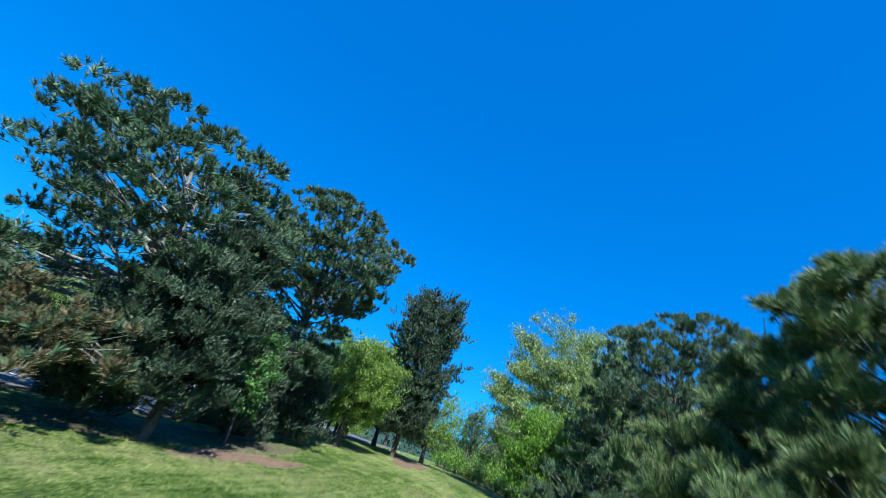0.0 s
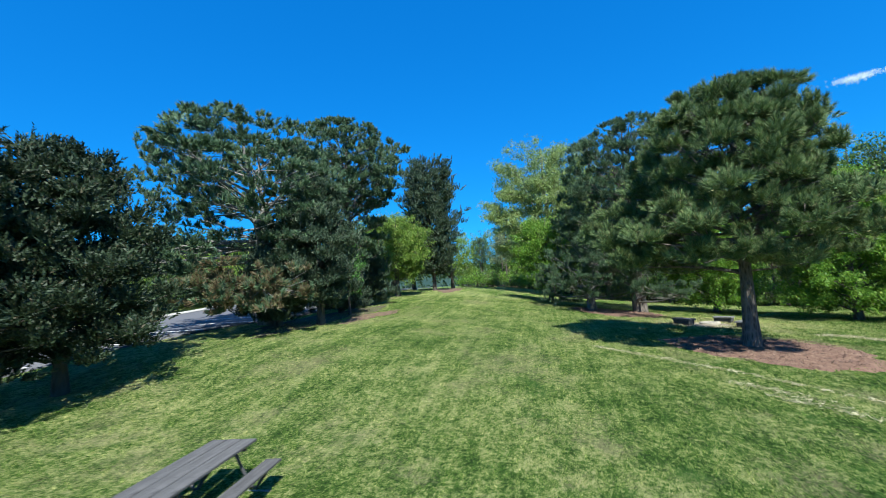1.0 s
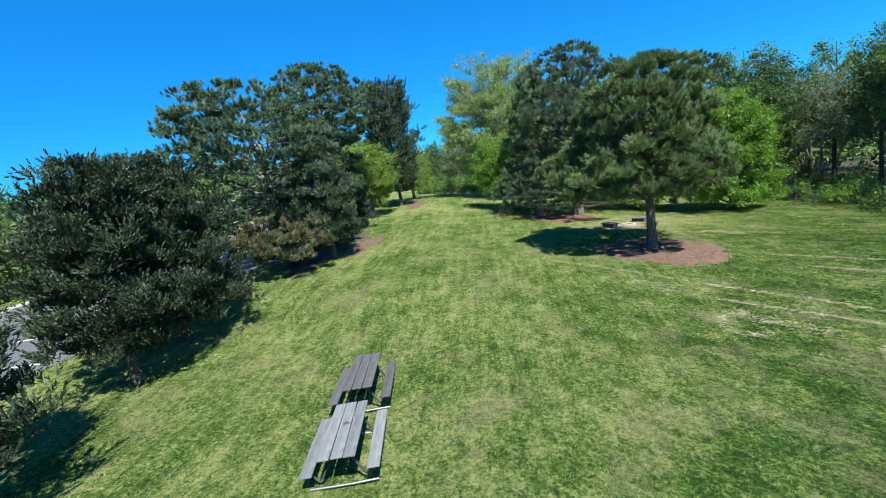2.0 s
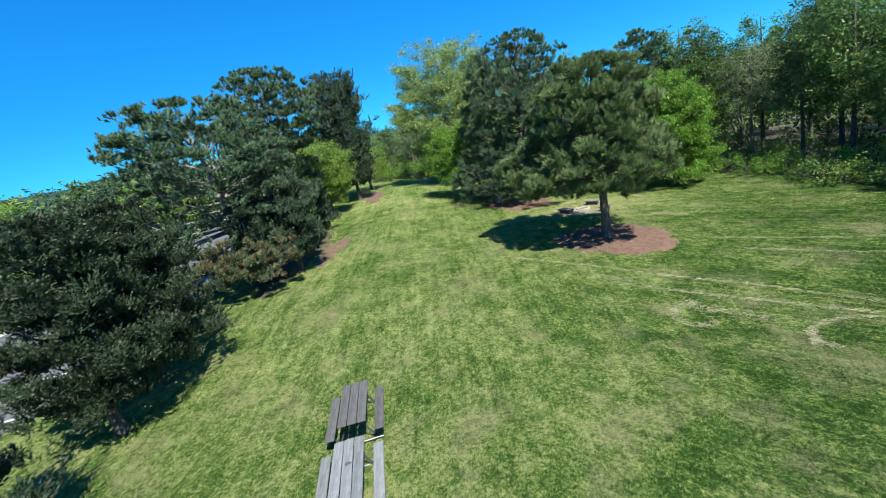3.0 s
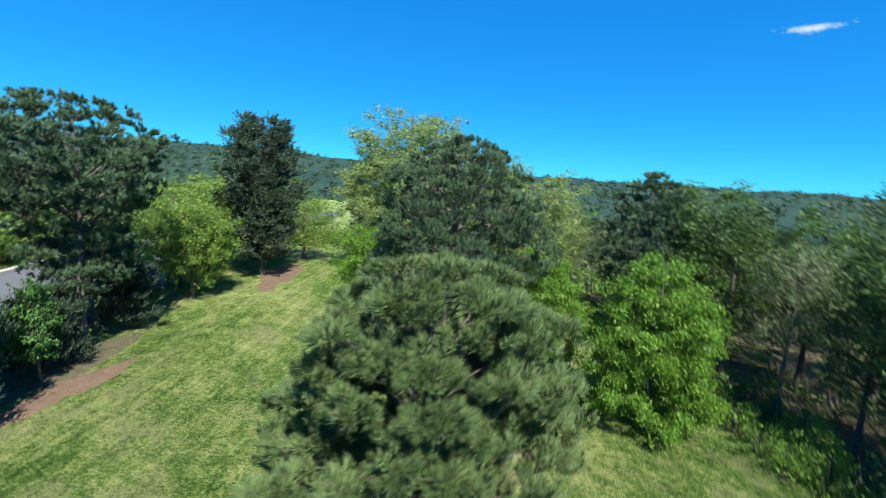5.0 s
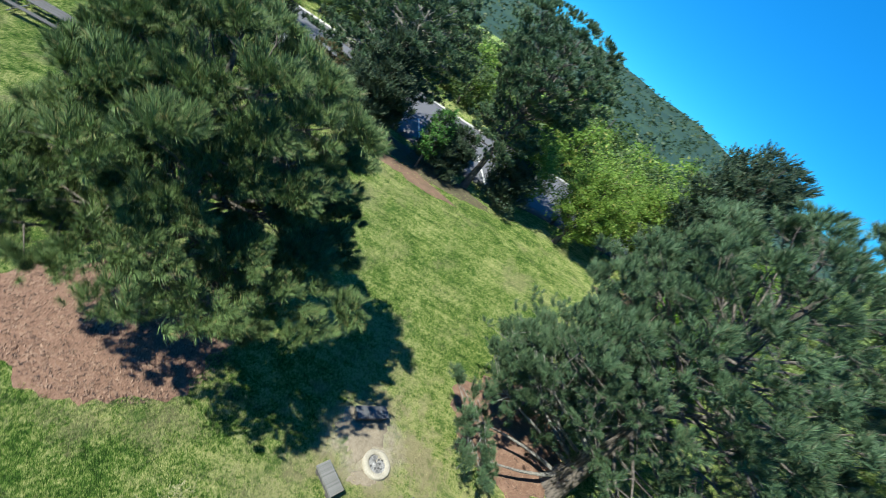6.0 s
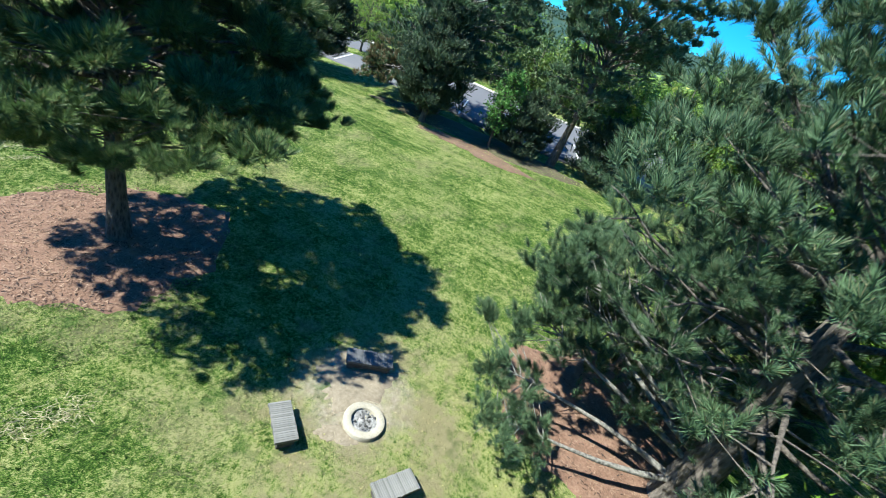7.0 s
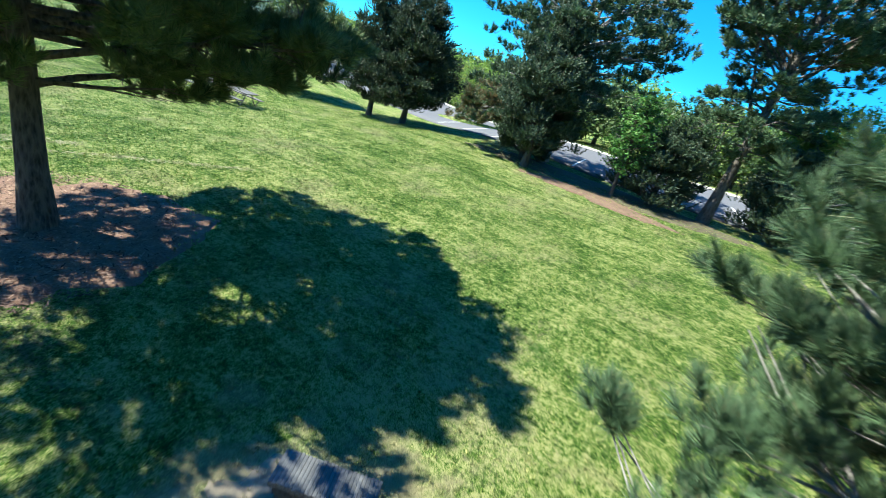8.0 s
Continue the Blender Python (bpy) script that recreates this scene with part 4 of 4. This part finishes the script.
def edge_place(q, back):
    """A place at q metres along the woods' edge and so far back from it."""
    p = np.array([np.interp(q, _e, EDGE[:, k]) for k in (0, 1)])
    d = np.array([np.interp(min(q + 1, _e[-1]), _e, EDGE[:, k]) for k in (0, 1)]) - np.array([np.interp(max(q - 1, 0), _e, EDGE[:, k]) for k in (0, 1)])
    d /= np.linalg.norm(d)
    return p + np.array([d[1], -d[0]]) * back


def woods():
    rng = np.random.default_rng(77)
    tall_pine = [(0.5, 1.2), (0.6, 2.0), (0.75, 2.2), (0.9, 1.6), (1, 0.5)]
    leafy = [(0.34, 1.5), (0.42, 2.3), (0.5, 2.7), (0.65, 2.8), (0.85, 2.1), (1, 0.8)]
    kinds = []
    for i, (nm, lab, tall, prof, leaf, bark, n, sz, first) in enumerate((
            ("forest_pine", "tall forest pine with a bare dark trunk", 13.0, tall_pine, NEEDLE_DARK, BARK, 820, (0.40, 0.66), 0.5),
            ("forest_oak", "woodland oak in fresh green leaf", 12.0, leafy, LEAF_MID, BARK_DARK, 820, (0.40, 0.68), 0.32),
            ("forest_maple", "woodland maple in bright spring leaf", 11.0, leafy, LEAF_BRIGHT, BARK_DARK, 1000, (0.34, 0.60), 0.28),
            ("forest_poplar", "pale grey-green woodland tree just in leaf", 13.0, leafy, LEAF_GREY, BARK, 760, (0.34, 0.60), 0.4),
            ("forest_hickory", "dark green woodland tree with a slender trunk", 12.5, leafy, LEAF_FOREST, BARK_DARK, 820, (0.40, 0.68), 0.34))):
        pine = i == 0
        kinds.append((nm, lab, tall, prof, leaf, bark, n, sz, first, pine))
    used = {}
    total = _e[-1]
    for row, (back, step, grow) in enumerate(((3.8, 3.5, 0.82), (7.4, 3.4, 0.92), (12.5, 4.2, 1.0), (18.0, 5.0, 1.08))):
        q = rng.uniform(0, step)
        while q < total:
            x, y = edge_place(q, back + rng.normal() * 0.9)
            k = int(rng.choice(5, p=[0.34, 0.20, 0.07, 0.16, 0.23]))
            s = grow * rng.uniform(0.84, 1.1) * (0.72 if y > 38 else 1.0)
            m = pose(x, y, hz(x, y) - 0.05, rz=rng.uniform(0, 360)) @ Matrix.Diagonal((s, s, s, 1))
            if k not in used:
                nm, lab, tall, prof, leaf, bark, n, sz, first, pine = kinds[k]
                used[k] = tree(nm, x, y, tall, prof, lab, "tree", leaf, bark, PINE_TUFTS_FAR if pine else FLAKES_FINE, n, sz, 90 + k, first=first, limbs=26, rise=(5, 50) if pine else (20, 60), subs=4,
                               jitter=0.25 if pine else 0.4, upward=0.4, girth=0.17, group="woodland trees", bare_twigs=True, puffs=pine, pads=(1.15, 0.70, 0.45) if pine else (1.25, 0.74, 0.6))
                used[k].matrix_basis = m
            else:
                copy_thing(used[k], Matrix.LocRotScale(m.translation, m.to_quaternion(), None) @ Matrix.Diagonal([s / used[k].scale.x] * 3 + [1]))
            q += step * rng.uniform(0.75, 1.3)


woods()
tree("forest_pine", 21.5, 33.5, 12.2, [(0.3, 1.8), (0.45, 2.6), (0.7, 2.9), (0.88, 2.2), (1, 0.6)], "dark bushy pine standing before the woods", "tree", NEEDLE_DARK, BARK, BRUSHES_FAR, 2200, (0.42, 0.66), 97, first=0.28, limbs=34, rise=(5, 50), subs=5,
     jitter=0.2, upward=0.5, girth=0.17, group="woodland trees", bare_twigs=True, puffs=True, pads=(1.1, 0.74, 0.45))
broadleaf("forest_oak", 25.0, 33.0, 12.0, rounded(3.0), "woodland oak in fresh green leaf", LEAF_MID, 98, 1500, (0.40, 0.66), FLAKES_FINE, bare_twigs=True, group="woodland trees", pads=(1.2, 0.76, 0.6))
# Dark strip along the woods: litter with the canopy's deep shade coloured in.
_floor = [tuple(edge_place(q, 2.0)) for q in np.linspace(0, _e[-1], 14)]
tagged(strip("forest_floor", [(x, y) for x, y in _floor[::-1]], 30.0, 0.03, LITTER_SHADE, steps=70, across=12), "leaf litter darkened for the shade under the woodland trees", "forest floor", kind="structure")


def shrubs():
    rng = np.random.default_rng(41)
    first = {}
    spots = []
    for back, low, high, step in ((-0.2, 0.7, 1.1, 1.35), (1.8, 0.9, 1.3, 1.7), (6.5, 1.3, 2.0, 3.0), (14.0, 2.4, 3.4, 4.0), (21.0, 3.4, 4.6, 4.6)):
        q = rng.uniform(0.5, 2)
        while q < _e[-1] - 1:
            spots.append((q, back, low, high))
            q += step * rng.uniform(0.7, 1.3)
    for q, back, low, high in spots:
        x, y = edge_place(q, back + rng.normal() * 0.5)
        k = int(rng.choice(3, p=[0.5, 0.4, 0.1])) if back < 5 else 1
        s = rng.uniform(low, high) * (1.35 if y > 37 else 1.0)
        if k not in first:
            leaf, lab = ((LEAF_BRIGHT, "bright green shrub at the edge of the woods"), (LEAF_MID, "green bramble shrub at the edge of the woods"), (LEAF_YELLOW, "yellow-green shrub at the edge of the woods"))[k]
            first[k] = tree("shrub", x, y, 1.4, [(0.1, 0.9), (0.4, 1.2), (0.8, 0.8), (1, 0.3)], lab, "shrub", leaf, BARK_DARK, FLAKES_FINE, 64, (0.24, 0.46), 60 + k, first=0.03, limbs=8, rise=(15, 65), subs=3, jitter=0.16, girth=0.03, stems=2, group="shrubs along the woods", bare_twigs=True)
        else:
            copy_thing(first[k], pose(x, y, hz(x, y), rz=rng.uniform(0, 360)) @ Matrix.Diagonal((s, s, s, 1)))


shrubs()


def lot_trees():
    """Trees beyond the parking lot, and shrubs in the cedar row."""
    rng = np.random.default_rng(55)
    a = broadleaf("lot_tree", -27.5, -12, 6.2, rounded(2.9), "yellow-green spring tree beyond the parking lot", LEAF_YELLOW, 71, 230, (0.6, 1.0), FLAKES, limbs=14, bare_twigs=True, group="trees beyond the lot")
    b = broadleaf("lot_tree", -29.5, 8, 5.6, rounded(2.6), "leafy dark green tree beyond the parking lot", LEAF_FOREST, 72, 230, (0.6, 1.0), FLAKES, limbs=14, bare_twigs=True, group="trees beyond the lot")
    for x, y, k, s in ((-29, -4, 0, 0.9), (-33, -20, 1, 1.3), (-38, -8, 1, 1.2), (-27.5, 2, 1, 0.7), (-31, 17, 0, 1.0), (-28, 27, 0, 0.95), (-34, 34, 1, 1.3), (-28, 41, 1, 1.1), (-24, 52, 0, 1.2), (-42, 22, 1, 1.4), (-44, 6, 0, 1.3), (-20, -22, 1, 1.2), (-36, 48, 0, 1.4), (-19, 62, 1, 1.3)):
        copy_thing((a, b)[k], pose(x, y, hz(x, y), rz=rng.uniform(0, 360)) @ Matrix.Diagonal((s, s, s, 1)))
    for row, (back, step, low, high) in enumerate(((26.8, 3.9, 0.8, 1.1), (29.5, 4.6, 0.6, 0.85), (35, 5.0, 0.8, 1.05), (43, 6.0, 0.95, 1.35))):
        y = -34.0 if row else 6.0
        while y < 78:
            x, s = -back - max(y - 45, 0) * 0.25 + rng.normal() * 1.2, rng.uniform(low, high)
            copy_thing((a, b)[int(rng.uniform() < 0.62)], pose(x, y, hz(x, y) - 0.5, rz=rng.uniform(0, 360)) @ Matrix.Diagonal((s, s, s, 1)))
            y += step * rng.uniform(0.75, 1.3)


lot_trees()


# ---- picnic tables ----
def board(name, size, at, mat, parent, label="", seed=0):
    """A plank with worn, slightly bowed edges."""
    bm = boxed(size, (0, 0, 0), bevel=0.006)
    return part(name, bm, mat, parent, label, pose(*at, 0, 0, random.uniform(-0.35, 0.35)))


def picnic_table(x, y, turn, mat, label):
    t = thing("picnic_table", pose(x, y, hz(x, y), rz=turn) @ Matrix.Diagonal((1, 1, 0.92, 1)), label, "picnic table", "picnic tables")
    L = 1.95
    for k in (-1, 0, 1):
        board("top_plank", (0.222, L, 0.040), (k * 0.240, random.uniform(-0.015, 0.015), 0.76), mat, t)
    for s in (-1, 1):
        board("seat_plank", (0.235, L, 0.040), (s * 0.62, random.uniform(-0.02, 0.02), 0.44), mat, t)
        for e in (-1, 1):
            arc = np.linspace(0, 1, 9)
            pts = np.stack([s * (0.16 + 0.50 * arc), np.full(9, e * 0.70), 0.70 - 0.62 * np.minimum(arc * 1.7, 1) ** 0.8 + 0.33 * np.maximum(arc - 0.58, 0) / 0.42], 1)
            v, f = tubes([(pts, np.full(9, 0.024))], 8)
            part("pipe_leg", raw_mesh("pipe_leg", v, f, PIPE, True), parent=t, label="bent dark pipe")
    for e in (-1, 1):
        part("cross_rail", boxed((0.66, 0.05, 0.05), (0, e * 0.70, 0.712), bevel=0.005), PIPE, t)
        v, f = tubes([(np.array([(-0.64, e * 0.78, 0.03), (-0.2, e * 0.80, 0.03), (0.2, e * 0.80, 0.03), (0.64, e * 0.78, 0.03)]), np.full(4, 0.024))], 8)
        part("foot_pipe", raw_mesh("foot_pipe", v, f, STEEL, True), parent=t, label="bent galvanised pipe")
        v, f = tubes([(np.array([(0, e * 0.68, 0.70), (0, e * 0.1, 0.40)]), np.full(2, 0.016))], 6)
        part("brace", raw_mesh("brace", v, f, PIPE, True), parent=t)
    return t


random.seed(7)
picnic_table(0.31, -0.10, 10.5, WOOD_GREY, "weathered grey wooden picnic table on pipe legs")
stained = picnic_table(0.70, -2.42, 11.5, WOOD_PALE, "bleached pale picnic table with a dark stain on top")
bm = bmesh.new()
bmesh.ops.create_circle(bm, cap_ends=True, segments=18, radius=0.055)
for v in bm.verts:
    v.co.x *= 1.3 + 0.4 * math.sin(v.index * 2.1)
    v.co.y *= 1 + 0.5 * math.cos(v.index * 1.7)
bmesh.ops.solidify(bm, geom=bm.faces[:], thickness=0.002)
part("stain", bm, CHAR, stained, "dark stain on the planks", pose(0.02, 0.12, 0.7845))


# ---- fire pit and benches ----
def fire_pit(x, y):
    t = thing("fire_pit", pose(x, y, hz(x, y) + 0.01), "round pale concrete fire pit full of grey ash", "fire pit")
    n = 64
    a = np.arange(n) * 2 * np.pi / n
    prof = [(0.275, -0.05), (0.275, 0.074), (0.286, 0.085), (0.426, 0.085), (0.436, 0.076), (0.440, -0.05)]
    V = np.concatenate([np.stack([r * np.cos(a), r * np.sin(a), np.full(n, z) + 0.004 * np.sin(a * 5)], 1) for r, z in prof])
    i = np.arange(n)
    F = np.concatenate([np.stack([k * n + i, (k + 1) * n + i, (k + 1) * n + (i + 1) % n, k * n + (i + 1) % n], 1) for k in range(len(prof) - 1)])
    part("ring", raw_mesh("ring", V, F, CONCRETE), parent=t)
    rng = np.random.default_rng(3)
    rr = np.linspace(0, 0.28, 9)
    V = np.concatenate([np.stack([r * np.cos(a), r * np.sin(a), 0.018 + 0.008 * rng.normal(size=n) + 0.02 * np.sin(3 * a + 9 * r)], 1) for r in rr])
    F = np.concatenate([np.stack([k * n + i, k * n + (i + 1) % n, (k + 1) * n + (i + 1) % n, (k + 1) * n + i], 1) for k in range(8)])
    part("ash_bed", raw_mesh("ash_bed", V, F, ASH), parent=t)
    for k in range(70):
        r, b = 0.25 * math.sqrt(rng.uniform()), rng.uniform(0, 6.28)
        s = rng.uniform(0.007, 0.024) if k % 9 else 0.034
        bm = bmesh.new()
        bmesh.ops.create_icosphere(bm, subdivisions=1, radius=s)
        for v in bm.verts:
            v.co *= rng.uniform(0.7, 1.25)
        part("ash_lump", bm, ASH if k % 3 else CHAR, t, m=pose(r * math.cos(b), r * math.sin(b), 0.03, rng.uniform(0, 90), rng.uniform(0, 90), 0))
    return t


def bench(x, y, turn, label, wood=WOOD_BENCH, L=0.74, W=0.36):
    """A low bench: a top of narrow weathered boards laid crosswise over a dark boxed base."""
    t = thing("log_bench", pose(x, y, hz(x, y), rz=turn), label, "bench", "benches round the fire pit")
    n = round(L / 0.042)
    for k in range(n):
        px = (k - (n - 1) / 2) * L / n
        part("slat", boxed((L / n - 0.0015, W + random.uniform(-0.012, 0.012), 0.07), bevel=0.004), wood, t, m=pose(px, random.uniform(-0.005, 0.005), 0.265 + random.uniform(-0.002, 0.002)))
    for s in (-1, 1):
        part("side_rail", boxed((L - 0.08, 0.05, 0.17), (0, s * 0.13, 0.145), bevel=0.006), CHAR, t)
        part("end_board", boxed((0.05, 0.21, 0.17), (s * (L / 2 - 0.07), 0, 0.145), bevel=0.006), CHAR, t)
        part("foot", boxed((0.13, 0.30, 0.16), (s * (L / 2 - 0.13), 0, 0.02), bevel=0.012), BARK_DARK, t)
    return t


fire_pit(11.46, 19.02)
bench(12.50, 17.78, 47, "weathered grey slatted bench beside the fire pit", L=0.86, W=0.42)
# The planks of this one carry the pine's shade in their colour.
bench(10.2, 18.36, 118, "weathered dark slatted bench, the pine's shade in its colour", WOOD_BENCH_SHADE, 1.08, 0.42)
bench(12.4, 20.2, 143, "grey slatted bench across from the fire pit", L=0.86, W=0.42)


# ---- car ----
def car(x, y, turn):
    paint, nt, b = material("dark_blue_car_paint", 0.25)
    b.inputs["Base Color"].default_value = (0.015, 0.022, 0.05, 1)
    b.inputs["Coat Weight"].default_value = 0.6
    glass, nt, b = material("tinted_glass", 0.05)
    b.inputs["Base Color"].default_value = (0.03, 0.04, 0.05, 1)
    rubber, nt, b = material("tyre_rubber", 0.85)
    b.inputs["Base Color"].default_value = (0.02, 0.02, 0.02, 1)
    lens, nt, b = material("clear_lamp_lens", 0.1)
    b.inputs["Base Color"].default_value = (0.75, 0.75, 0.72, 1)
    red, nt, b = material("red_lamp_lens", 0.15)
    b.inputs["Base Color"].default_value = (0.35, 0.01, 0.01, 1)
    t = thing("car", pose(x, y, hz(x, y) + 0.05, rz=turn), "dark blue car parked in the lot", "car")
    bm = boxed((4.35, 1.76, 0.62), (0, 0, 0.56), bevel=0.12)
    body = part("body", bm, paint, t)
    bm = bmesh.new()
    bmesh.ops.create_cube(bm, size=1.0)
    for v in bm.verts:
        hi = v.co.z > 0
        v.co = Vector(((-0.25 + v.co.x * (1.65 if hi else 2.75)), v.co.y * (1.32 if hi else 1.62), 1.44 if hi else 0.84))
    bmesh.ops.bevel(bm, geom=bm.edges[:], offset=0.05, segments=2, affect="EDGES", profile=0.5)
    part("cabin", bm, glass, t, "tinted windows")
    part("roof", boxed((1.60, 1.28, 0.05), (-0.25, 0, 1.445), bevel=0.02), paint, t)
    for sx in (-1, 1):
        part("bumper", boxed((0.14, 1.66, 0.22), (sx * 2.17, 0, 0.42), bevel=0.05), paint, t)
        for sy in (-1, 1):
            bm = bmesh.new()
            bmesh.ops.create_cone(bm, cap_ends=True, segments=24, radius1=0.32, radius2=0.32, depth=0.21, matrix=pose(0, 0, 0, 90, 0, 0))
            bmesh.ops.bevel(bm, geom=[e for e in bm.edges if len(e.link_faces) == 2 and any(len(f.verts) > 4 for f in e.link_faces)], offset=0.03, segments=2, affect="EDGES", profile=0.5)
            w = part("wheel", bm, rubber, t, m=pose(sx * 1.32, sy * 0.80, 0.32))
            bm = bmesh.new()
            bmesh.ops.create_cone(bm, cap_ends=True, segments=20, radius1=0.20, radius2=0.18, depth=0.03, matrix=pose(0, sy * 0.105, 0, 90, 0, 0))
            part("rim", bm, STEEL, w, "grey alloy rim")
            part("headlight" if sx > 0 else "tail_light", boxed((0.10, 0.36, 0.14), (sx * 2.14, sy * 0.64, 0.70), bevel=0.03), lens if sx > 0 else red, t)
    return t


car(-16.5, -5.0, 60)


# ---- posts by the road ----
for k, (x, y) in enumerate(((-10.2, 27.0), (-10.3, 28.2), (-10.4, 29.4), (-10.45, 30.6), (-10.5, 31.8), (-10.6, 33.0))):
    p = thing("road_post", pose(x, y, hz(x, y), rz=k * 20), "short dark wooden post beside the road", "post", "posts by the road")
    bm = boxed((0.16, 0.16, 0.85), (0, 0, 0.40), bevel=0.02)
    part("shaft", bm, BARK_DARK, p)
    part("cap", boxed((0.17, 0.17, 0.03), (0, 0, 0.84), bevel=0.008), BARK_DARK, p)


# ---- loose ground cover ----
def chips(name, x, y, rx, ry, count, mat, label, seed, size=(0.015, 0.05)):
    rng = np.random.default_rng(seed)
    r, a = np.sqrt(rng.uniform(size=count)), rng.uniform(0, 2 * np.pi, count)
    px, py = x + rx * r * np.cos(a), y + ry * r * np.sin(a)
    at = np.stack([px, py, height(px, py) + 0.055], 1)
    shape = [(np.array([(-1, -0.22, 0), (1, -0.18, 0.08), (0.9, 0.2, 0.1), (-0.9, 0.25, 0.02), (0, 0, 0.22)]), np.array([(0, 1, 4), (1, 2, 4), (2, 3, 4), (3, 0, 4)]))]
    to = np.array([0, 0, 1.0]) + rng.normal(size=(count, 3)) * 0.25
    v, f = scatter(shape, at, to, rng.uniform(*size, count), rng)
    tagged(new(name, raw_mesh(name, v, f, mat)), label, "mulch", kind="stuff")


CHIP = leaf_material("bark_chips", (0.07, 0.038, 0.028), (0.31, 0.205, 0.148), (0.04, 0.028, 0.024), 0.0, 0.9, 3.0, 0.15)
chips("bark_chips", 10.9, 11.2, 2.35, 2.65, 5600, CHIP, "scattered reddish bark chips under the pine", 13)
chips("bark_chips", 7.8, 24.1, 2.4, 2.6, 3200, CHIP, "fallen needles and bark chips under low limbs", 14)


def grass_blades():
    """Short blades over the stretch of lawn that the flight passes."""
    rng = np.random.default_rng(19)
    n = 80000
    x, y = rng.uniform(-7, 24, n), rng.uniform(-9, 27, n)
    clear = (np.hypot((x - 10.9) / 2.5, (y - 11.2) / 2.8) > 0.95) & (np.hypot((x - 7.8) / 2.6, (y - 24.1) / 2.8) > 0.95) & (np.hypot((x - 10.85) / 0.9, (y - 18.65) / 0.75) > 0.9 + 0.35 * np.sin(x * 7) * np.cos(y * 6)) & (np.hypot(x - 11.46, y - 19.02) > 0.47)
    x, y = x[clear], y[clear]
    shapes = [tuft_shape(rng, 4, (10, 65), 0.10) for _ in range(4)]
    at = np.stack([x, y, height(x, y) - 0.004], 1)
    v, f = scatter(shapes, at, np.array([0, 0, 1.0]) + rng.normal(size=(len(x), 3)) * 0.12, rng.uniform(0.045, 0.10, len(x)), rng)
    tagged(new("grass", raw_mesh("grass", v, f, BLADE)), "short mown spring grass with straw blades", "grass", kind="stuff")


STRAW = leaf_material("dry_clippings", (0.30, 0.27, 0.15), (0.58, 0.53, 0.35), (0.20, 0.21, 0.08), 0.1, 0.9, 3.0, 0.15)


def straw_line(pts, width, count, seed):
    """A thin windrow of dry clippings along a curve on the lawn."""
    rng = np.random.default_rng(seed)
    pts = np.array(pts, float)
    u = np.linspace(0, 1, len(pts))
    q = rng.uniform(0, 1, count)
    px, py = np.interp(q, u, pts[:, 0]) + rng.normal(size=count) * width, np.interp(q, u, pts[:, 1]) + rng.normal(size=count) * width
    at = np.stack([px, py, height(px, py) + 0.05 + rng.uniform(0, 0.03, count)], 1)
    shape = [(np.array([(-1, -0.07, 0), (0.1, 0.02, 0.12), (1, -0.05, 0.03), (0, 0.09, 0.04)]), np.array([(0, 1, 3), (1, 2, 3)]))]
    v, f = scatter(shape, at, np.array([0, 0, 1.0]) + rng.normal(size=(count, 3)) * 0.3, rng.uniform(0.05, 0.12, count), rng)
    tagged(new("dry_clippings", raw_mesh("dry_clippings", v, f, STRAW)), "thin curved line of pale dry clippings on grass", "clippings", kind="stuff")


def arc(x, y, rx, ry, a0, a1):
    return [(x + rx * math.cos(a0 + (a1 - a0) * k / 20), y + ry * math.sin(a0 + (a1 - a0) * k / 20)) for k in range(21)]


straw_line(arc(10.75, 3.3, 0.62, 0.75, 0.9, 5.4), 0.10, 520, 51)
straw_line(arc(14.2, 1.2, 1.35, 0.75, 0.9, 3.9), 0.06, 460, 52)
straw_line([(13.1, 1.7), (12.9, 1.2), (12.6, 0.9)], 0.05, 160, 56)
straw_line([(5.8, 10.0), (8.0, 8.4), (11.0, 6.2), (13.4, 4.6), (15.7, 2.6), (18.5, 0.6)], 0.06, 1500, 53)
straw_line([(9.0, 6.2), (11.5, 4.5), (13.6, 3.1), (16.5, 1.0)], 0.05, 900, 57)
straw_line([(8.6, 6.9), (9.4, 6.4), (10.2, 5.6)], 0.12, 300, 54)
straw_line([(10.6, 3.9), (11.6, 3.2), (12.6, 2.4)], 0.14, 420, 58)
straw_line([(15.4, 13.6), (15.0, 14.1), (14.6, 14.6), (13.9, 14.9)], 0.16, 620, 55)
straw_line([(14.8, 7.5), (17.5, 5.9), (20.5, 4.4)], 0.05, 600, 59)
straw_line([(14.4, 9.3), (17.0, 7.9), (20.5, 6.3)], 0.05, 600, 60)

grass_blades()
